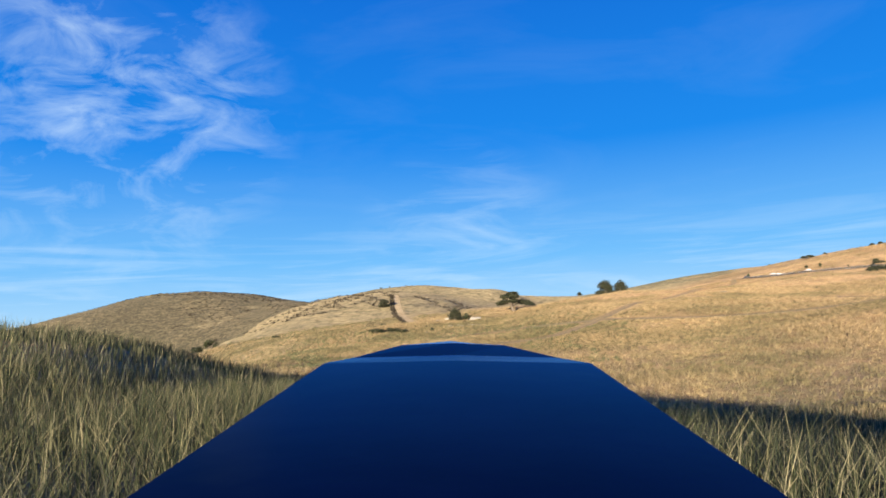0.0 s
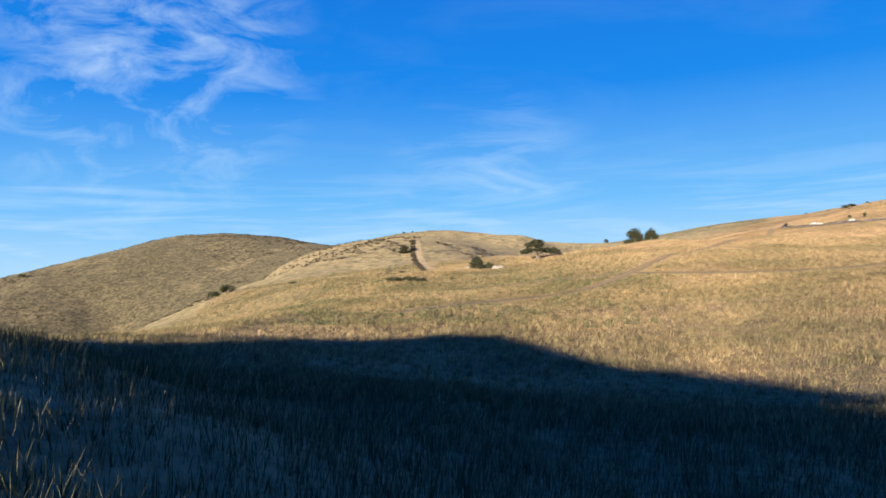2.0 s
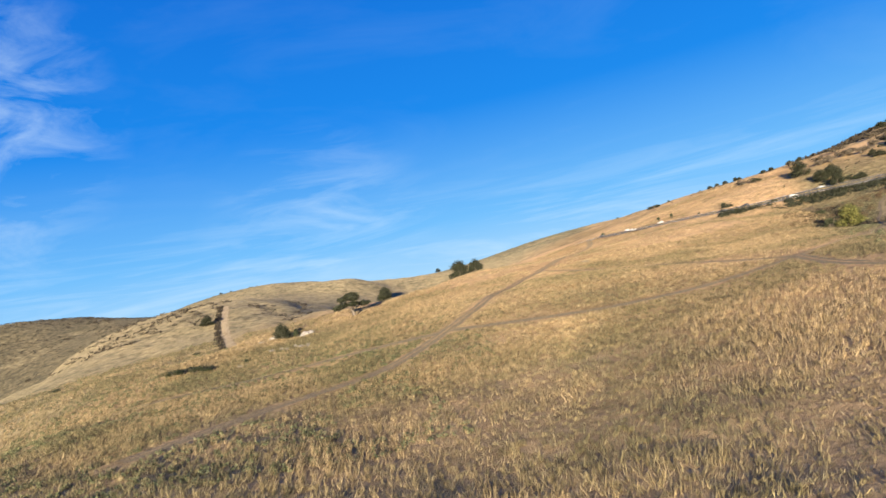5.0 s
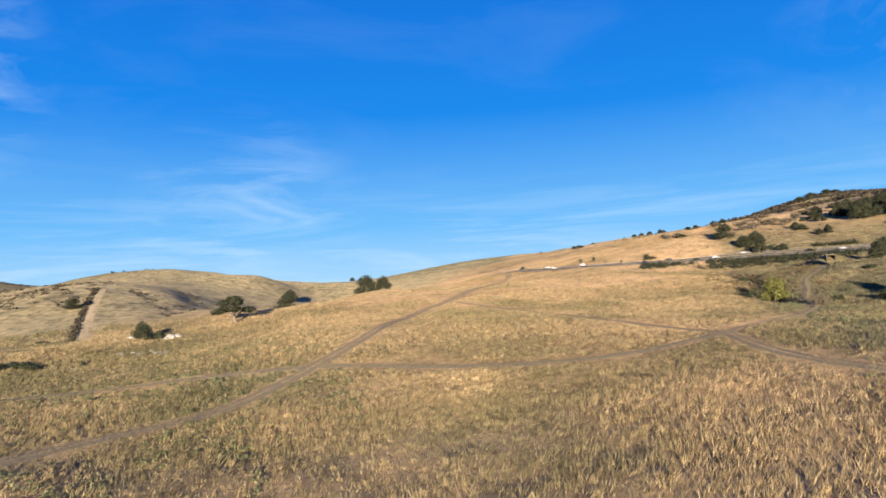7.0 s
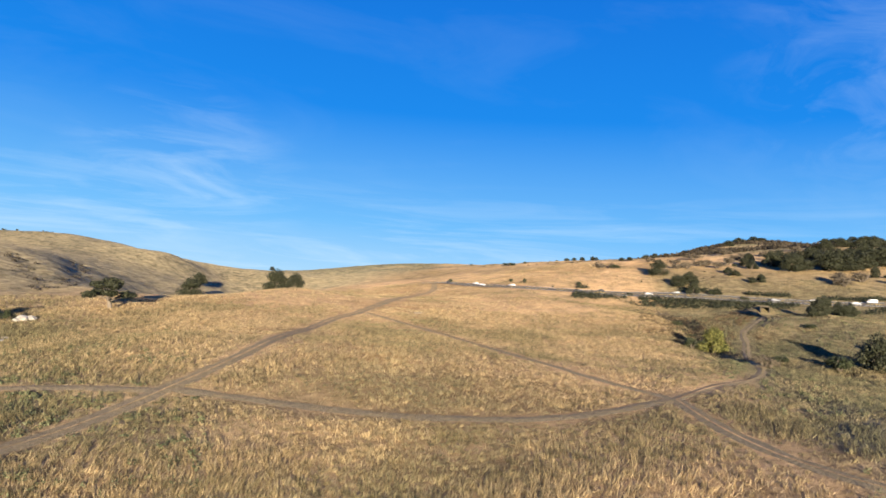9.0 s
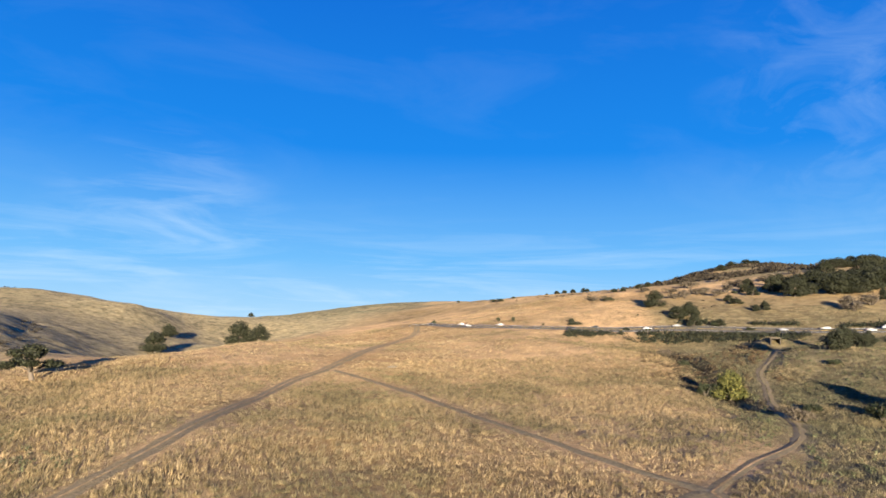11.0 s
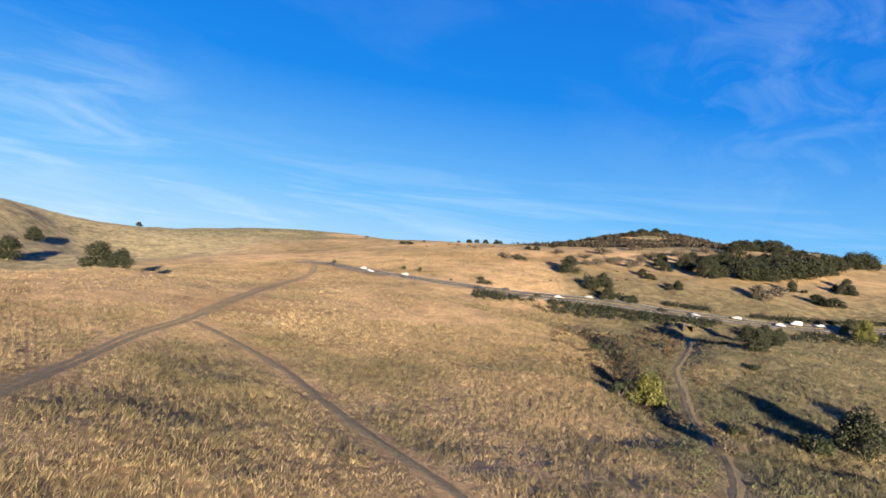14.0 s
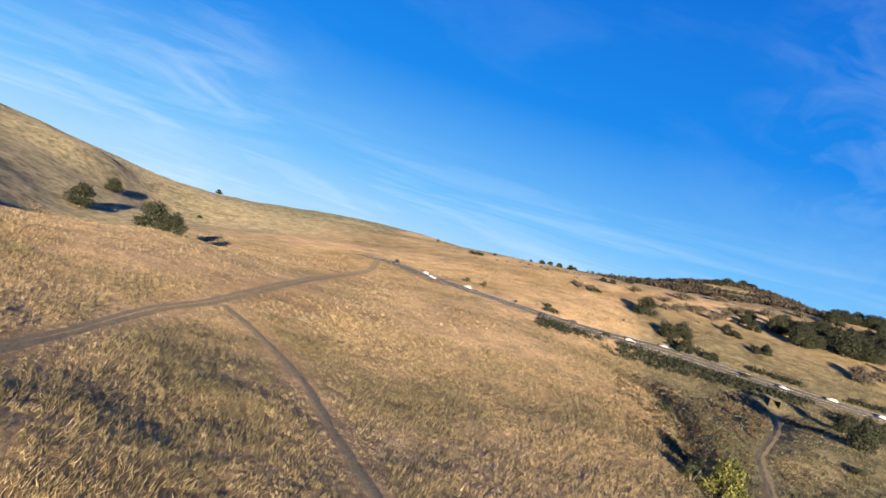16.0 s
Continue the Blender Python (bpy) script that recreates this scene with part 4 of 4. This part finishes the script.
def meadow(name, count, x0, x1, y0, y1, blades, low, high, width, spread, lean, mat, label, seed, bent=False, patch=0.3):
    rng = np.random.default_rng(seed)
    q = scatter(rng, count, x0, x1, y0, y1)
    if y1 > 100:                                  # tussocks: most tufts crowd round scattered centres
        cell = np.floor(q / 1.3)
        heart = (cell + 0.5) * 1.3 + 0.45 * np.stack([lattice_noise(cell[:, 0] * 7.3, cell[:, 1] * 5.1, 1.7, 85), lattice_noise(cell[:, 0] * 5.9, cell[:, 1] * 6.7, 1.7, 86)], -1)
        pull = np.where(rng.random(len(q)) < 0.7, 0.68, 0.1)[:, None]
        q = q + (heart - q) * pull
    q = q[open_ground(q, 0.5)]
    thick = lattice_noise(q[:, 0], q[:, 1], 14, 81) + 0.7 * lattice_noise(q[:, 0], q[:, 1], 4, 82)
    q, thick = q[thick > -1 + patch], thick[thick > -1 + patch]
    edge = np.minimum(np.minimum(q[:, 0] - x0, x1 - q[:, 0]), np.minimum(q[:, 1] - y0, y1 - q[:, 1])) / min(0.16 * min(x1 - x0, y1 - y0), 7.0)
    soft = edge + 0.5 * lattice_noise(q[:, 0], q[:, 1], 6, 83) > rng.random(len(q))
    q, thick = q[soft], thick[soft]
    tall = np.minimum((low + (high - low) * rng.random(len(q))) * (1 + 0.4 * thick), high * 1.12)
    if y1 > 100:                                  # trodden short beside the tracks
        near = np.full(len(q), 1e9)
        for line, w in TRACK_LINES.values():
            near = np.minimum(near, away(q[:, 0], q[:, 1], line) - w / 2)
        tall = tall * np.clip(0.35 + 0.13 * near, 0.35, 1)
    return grass(name, q, blades, tall, width, spread, lean, mat, label, seed + 1, bent)


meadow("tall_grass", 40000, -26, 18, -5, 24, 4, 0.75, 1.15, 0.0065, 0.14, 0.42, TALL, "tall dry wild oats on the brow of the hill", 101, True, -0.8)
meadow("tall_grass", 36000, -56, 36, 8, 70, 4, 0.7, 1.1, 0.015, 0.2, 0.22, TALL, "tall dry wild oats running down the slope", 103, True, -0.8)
meadow("dry_grass", 58000, -95, 120, 48, 172, 8, 0.45, 1.0, 0.034, 0.26, 0.45, STRAW, "tufted dry grass on the valley floor", 105, False, -0.8)
meadow("dry_grass", 100000, -30, 215, 140, 300, 8, 0.4, 0.95, 0.042, 0.28, 0.5, STRAW, "tufted dry grass over the pasture", 107, False, -0.8)
meadow("dry_grass", 42000, -120, 60, 165, 330, 6, 0.45, 1.05, 0.06, 0.3, 0.4, STRAW, "tufted dry grass on the spur", 109, False, -0.8)
meadow("dry_grass", 27000, 40, 300, 295, 470, 6, 0.35, 0.7, 0.07, 0.32, 0.4, STRAW, "tufted dry grass on the upper pasture", 111, False, -0.8)
meadow("weedy_grass", 26000, 195, 345, 165, 330, 6, 0.35, 0.85, 0.055, 0.3, 0.5, STRAW, "rank weedy grass east of the creek", 113, False, -0.6)


# ------------------------------------------------------------------ rocks, culvert, far mountains
def rock(seed, size):
    bm = bmesh.new()
    bmesh.ops.create_icosphere(bm, subdivisions=2, radius=1.0)
    for v in bm.verts:
        n = noise.noise(v.co * 1.3 + Vector((seed * 3.1, 0, 0)))
        v.co = Vector((v.co.x * size[0], v.co.y * size[1], v.co.z * size[2])) * (1 + 0.35 * n)
    return bm


def outcrop(name, x, y, count, reach, big, seed):
    rng = np.random.default_rng(seed)
    for k in range(count):
        px, py = x + rng.normal() * reach, y + rng.normal() * reach * 0.6
        s = big * (0.35 + 0.8 * rng.random())
        bm = rock(seed * 40 + k, (s, s * rng.uniform(0.6, 1.0), s * rng.uniform(0.35, 0.6)))
        me = bpy.data.meshes.new(name)
        bm.to_mesh(me)
        bm.free()
        me.materials.append(ROCK)
        ob = new(name, me)
        ob.matrix_world = pose(px, py, float(ground_z(px, py)) + 0.05 * s, 0, 0, rng.uniform(0, 360))
        tagged(ob, "pale weathered rock half sunk in dry grass", "rock", "rocks of the outcrop")


outcrop("rock", 1.5, 283, 9, 1.9, 1.7, 1)
outcrop("rock", 11, 279, 8, 1.7, 1.6, 2)
outcrop("rock", 6, 254, 22, 2.6, 1.0, 3)
outcrop("rock", -6, 240, 9, 2.2, 0.6, 4)


def culvert(x, y, turn, size=0.7):
    z = float(ground_z(x, y))
    root = new("culvert")
    root.matrix_world = pose(x, y, z - 0.7, 0, 0, turn) @ Matrix.Scale(size, 4)
    for name, b in (("side_wall", (-1.7, 0, 1.0, 0.3, 4.0, 2.6)), ("side_wall", (1.7, 0, 1.0, 0.3, 4.0, 2.6)), ("lintel", (0, -0.1, 2.45, 3.9, 4.2, 0.35)), ("back_wall", (0, 1.9, 1.3, 3.4, 0.2, 3.2)), ("apron", (0, -1.2, 0.22, 3.4, 1.6, 0.1))):
        bm = bmesh.new()
        box(bm, *b, bevel=0.03)
        part(name, bm, SHADE_TONED_CONCRETE, root, smooth=False)
    tagged(root, "square concrete cattle underpass below the highway", "culvert")


culvert(266.5, 286.5, -38, 0.95)


def fallen_log(x, y, turn, length, thick):
    """A bleached trunk lying in the grass, with two broken stubs."""
    root = new("fallen_log")
    root.matrix_world = pose(x, y, float(ground_z(x, y)) + 0.55 * thick, 0, 2, turn)
    bm = bmesh.new()
    tube(bm, [(-length / 2, 0, 0), (-length / 5, 0.05, 0.02), (length / 5, -0.04, 0), (length / 2, 0.06, 0.03)], [0.55 * thick, 0.5 * thick, 0.42 * thick, 0.3 * thick], 9)
    part("trunk", bm, DRIFT, root)
    for at, way in ((0.15, 1), (-0.2, -1)):
        bm = bmesh.new()
        tube(bm, [(at * length, 0, 0), (at * length + 0.25, way * 0.3, 0.35), (at * length + 0.4, way * 0.45, 0.5)], [0.2 * thick, 0.14 * thick, 0.07 * thick], 6)
        part("branch_stub", bm, DRIFT, root)
    tagged(root, "bleached fallen log lying in the dry grass", "log")


fallen_log(115.5, 283.5, 12, 3.0, 0.45)


def mountain(name, bearing, wide, peak, dist, seed):
    """A far ridge, standing beyond the plain."""
    a0, n = radians(bearing - wide / 2), 60
    V, F = [], []
    for k in range(n + 1):
        a = a0 + radians(wide) * k / n
        s = math.sin(math.pi * k / n) ** 0.7
        h = peak * s * (0.75 + 0.25 * noise.noise(Vector((k * 0.13, seed, 0))) + 0.12 * noise.noise(Vector((k * 0.5, seed, 3))))
        for d, up in ((dist, 0.0), (dist + 250, h * 0.6), (dist + 420, h), (dist + 700, 0.0)):
            V.append((80 + math.sin(a) * d, 180 + math.cos(a) * d, -60 + up + (60 if up else 0)))
    for k in range(n):
        for j in range(3):
            F.append((4 * k + j, 4 * k + j + 1, 4 * k + j + 5, 4 * k + j + 4))
    tagged(new(name, mesh_from(name, V, F, HAZE_BLUE, True)), "distant mountain range with air haze painted on in blue", "mountain", kind="structure")


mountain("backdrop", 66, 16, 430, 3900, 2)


# ------------------------------------------------------------------ vehicles
def wheel(parent, x, y):
    bm = bmesh.new()
    bmesh.ops.create_cone(bm, cap_ends=True, segments=18, radius1=0.33, radius2=0.33, depth=0.22, matrix=Matrix.Translation((x, y, 0.33)) @ Matrix.Rotation(math.pi / 2, 4, "Y"))
    bmesh.ops.bevel(bm, geom=bm.edges[:], offset=0.03, segments=1, affect="EDGES")
    tyre = part("wheel", bm, TYRE, parent)
    bm = bmesh.new()
    bmesh.ops.create_cone(bm, cap_ends=True, segments=14, radius1=0.2, radius2=0.17, depth=0.24, matrix=Matrix.Translation((x, y, 0.33)) @ Matrix.Rotation(math.pi / 2, 4, "Y"))
    part("rim", bm, RIM, tyre)


def profile_body(bm, side, half, inset=0.0):
    """A body pushed out from a side outline of (y, z) points."""
    left = [bm.verts.new((-half + inset * (z > 0.9), y, z)) for y, z in side]
    right = [bm.verts.new((half - inset * (z > 0.9), y, z)) for y, z in side]
    bm.faces.new(left)
    bm.faces.new(right[::-1])
    n = len(side)
    for k in range(n):
        bm.faces.new((left[k], right[k], right[(k + 1) % n], left[(k + 1) % n])[::-1])
    bmesh.ops.recalc_face_normals(bm, faces=bm.faces[:])
    bmesh.ops.bevel(bm, geom=bm.edges[:], offset=0.05, segments=2, affect="EDGES")


def vehicle(kind, paint, label):
    root = new(kind)
    low = [(-2.2, 0.3), (2.2, 0.3), (2.25, 0.6), (2.1, 0.85), (0.9, 0.95), (-2.1, 0.95), (-2.25, 0.7)]
    roof = [(-1.9, 0.9), (1.0, 0.9), (0.35, 1.42), (-1.3, 1.45)]
    if kind == "van":
        low = [(-2.6, 0.3), (2.6, 0.3), (2.6, 0.75), (2.35, 1.1), (1.9, 1.2), (-2.6, 1.2)]
        roof = [(-2.58, 1.1), (2.0, 1.1), (1.4, 2.1), (-2.55, 2.2)]
    bm = bmesh.new()
    profile_body(bm, low, 0.9)
    part("body", bm, paint, root)
    bm = bmesh.new()
    profile_body(bm, roof, 0.85, 0.1)
    part("cabin", bm, paint, root)
    top = roof[2][1]
    y0, y1 = roof[1][0], roof[2][0]
    ang = math.atan2(top - roof[1][1], y1 - y0)
    glass = [("windscreen", (0, (y0 + y1) / 2 + 0.03, (top + roof[1][1]) / 2 + 0.03, 1.35, math.hypot(top - roof[1][1], y1 - y0) * 0.75, 0.03), Matrix.Rotation(ang, 4, "X"))]
    for s in (-1, 1):
        if kind == "car":
            glass += [("side_window", (s * 0.775, -0.15, 1.2, 0.03, 0.85, 0.3), None), ("side_window", (s * 0.775, -1.05, 1.2, 0.03, 0.7, 0.3), None)]
        else:
            glass += [("side_window", (s * 0.775, 1.15, 1.6, 0.03, 0.7, 0.5), None)]
    for name, b, turn in glass:
        bm = bmesh.new()
        box(bm, *b, turn=turn)
        part(name, bm, GLASS, root, smooth=False)
    yf, yb = low[2][0], low[-1][0]
    for s in (-1, 1):
        for name, y, mat in (("headlight", yf - 0.04, LAMP_CLEAR), ("tail_light", yb + 0.02, LAMP_RED)):
            bm = bmesh.new()
            box(bm, s * 0.66, y, 0.72, 0.3, 0.12, 0.14, bevel=0.02)
            part(name, bm, mat, root)
        for y in (-1.35, 1.4):
            wheel(root, s * 0.82, y)
    return tagged(root, label, kind)


def highway_spot(x, y):
    p = np.array(HIGHWAY)
    k = int(np.hypot(p[:, 0] - x, p[:, 1] - y).argmin())
    k = min(max(k, 1), len(p) - 2)
    d = p[k + 1] - p[k - 1]
    d /= np.hypot(*d)
    s = (np.array([x, y]) - p[k]) @ d
    return p[k] + d * s, d


MODELS = {
    "white": vehicle("car", PAINTS["white"], "white saloon car driving on the highway"),
    "dark": vehicle("car", PAINTS["dark"], "dark saloon car driving on the highway"),
    "silver": vehicle("car", PAINTS["silver"], "silver saloon car driving on the highway"),
    "van": vehicle("van", PAINTS["white"], "white panel van driving on the highway"),
}
TRAFFIC = [("dark", 192, 431, 1), ("white", 197, 412, -1), ("white", 199, 404, 1), ("white", 206, 388, -1), ("dark", 227, 359, 1), ("dark", 236, 354, -1),
           ("white", 255, 343, 1), ("silver", 266, 336, -1), ("silver", 293, 304, 1), ("white", 305, 294, -1), ("white", 317, 285, 1), ("van", 323, 281, -1), ("white", 331, 276, -1), ("dark", 343, 268, 1)]
for model, x, y, way in TRAFFIC:
    spot, d = highway_spot(x, y)
    p = spot + np.array([d[1], -d[0]]) * 1.7 * way
    z = float(ground_z(p[0], p[1])) + 0.28
    turn = math.degrees(math.atan2(-d[0] * way, d[1] * way))
    tagged(copy_thing(MODELS[model], pose(p[0], p[1], z, 0, 0, turn) @ Matrix.Scale(0.82, 4)), group="highway traffic")
clear(list(MODELS.values()))


# ------------------------------------------------------------------ the model aircraft at the moment of launch
def aircraft():
    """Nose of a small foam aeroplane; built with its length along -z and its back upwards, about the launch pose."""
    root = new("model_aircraft")
    root.matrix_world = flight(*FLIGHT[0][1:])
    # cross sections from the wing root to the nose: half width of the flat back, half width at the flank, back height, belly height
    ribs = [(0.10, 0.0690, 0.0735, -0.0505, -0.15), (-0.10, 0.0690, 0.0735, -0.0505, -0.15), (-0.20, 0.0635, 0.0675, -0.0500, -0.148), (-0.292, 0.0575, 0.0610, -0.0492, -0.145),
            (-0.312, 0.047, 0.056, -0.0500, -0.142), (-0.338, 0.026, 0.048, -0.0480, -0.135), (-0.360, 0.012, 0.036, -0.0500, -0.125), (-0.375, 0.006, 0.022, -0.0620, -0.112)]
    bm = bmesh.new()
    rings = []
    for z, top, flank, back, belly in ribs:
        e = 0.012
        mid = 0.0022 + 0.021 * max(0.0, -z - 0.1) if z > -0.3 else 0.0064 - 0.04 * (-z - 0.3)
        outline = [(-top, back), (0, back + 0.0012), (top, back), (flank, back - e), (flank, belly + 2 * e), (flank * 0.7, belly), (-flank * 0.7, belly), (-flank, belly + 2 * e), (-flank, back - e)]
        rings.append([bm.verts.new((x + mid, y, z)) for x, y in outline])
    for a, b in zip(rings[:-1], rings[1:]):
        for i in range(len(a)):
            bm.faces.new((a[i], b[i], b[(i + 1) % len(a)], a[(i + 1) % len(a)]))
    bm.faces.new(rings[0])
    bm.faces.new(rings[-1][::-1])
    bmesh.ops.recalc_face_normals(bm, faces=bm.faces[:])
    part("fuselage", bm, FOAM, root, smooth=False)
    bm = bmesh.new()
    bmesh.ops.create_uvsphere(bm, u_segments=18, v_segments=10, radius=0.016, matrix=Matrix.Translation((0, -0.085, -0.386)) @ Matrix.Diagonal((1, 1, 1.5, 1)))
    prop = part("propeller", bm, BLADE, root, "grey plastic propeller at rest")
    for s in (-1, 1):
        bm = bmesh.new()
        rows = []
        for k in range(9):
            r = 0.008 + 0.026 * k / 8
            c = 0.0028 + 0.0022 * math.sin(math.pi * k / 8)
            tw = radians(38 - 24 * k / 8)
            rows.append([bm.verts.new(Matrix.Translation((0.004, -0.085, -0.388)) @ Matrix.Rotation(radians(62), 4, "Z") @ Vector((s * r, c * math.cos(tw) * q, c * math.sin(tw) * q * s + 0.001 * (q == 0)))) for q in (-1, 0, 1)])
        for a, b in zip(rows[:-1], rows[1:]):
            for i in range(2):
                bm.faces.new((a[i], a[i + 1], b[i + 1], b[i]))
        bmesh.ops.solidify(bm, geom=bm.faces[:], thickness=0.0012)
        part("blade", bm, BLADE, prop)
    tagged(root, "blue foam model aeroplane nose just launched over the grass", "model aircraft")


aircraft()
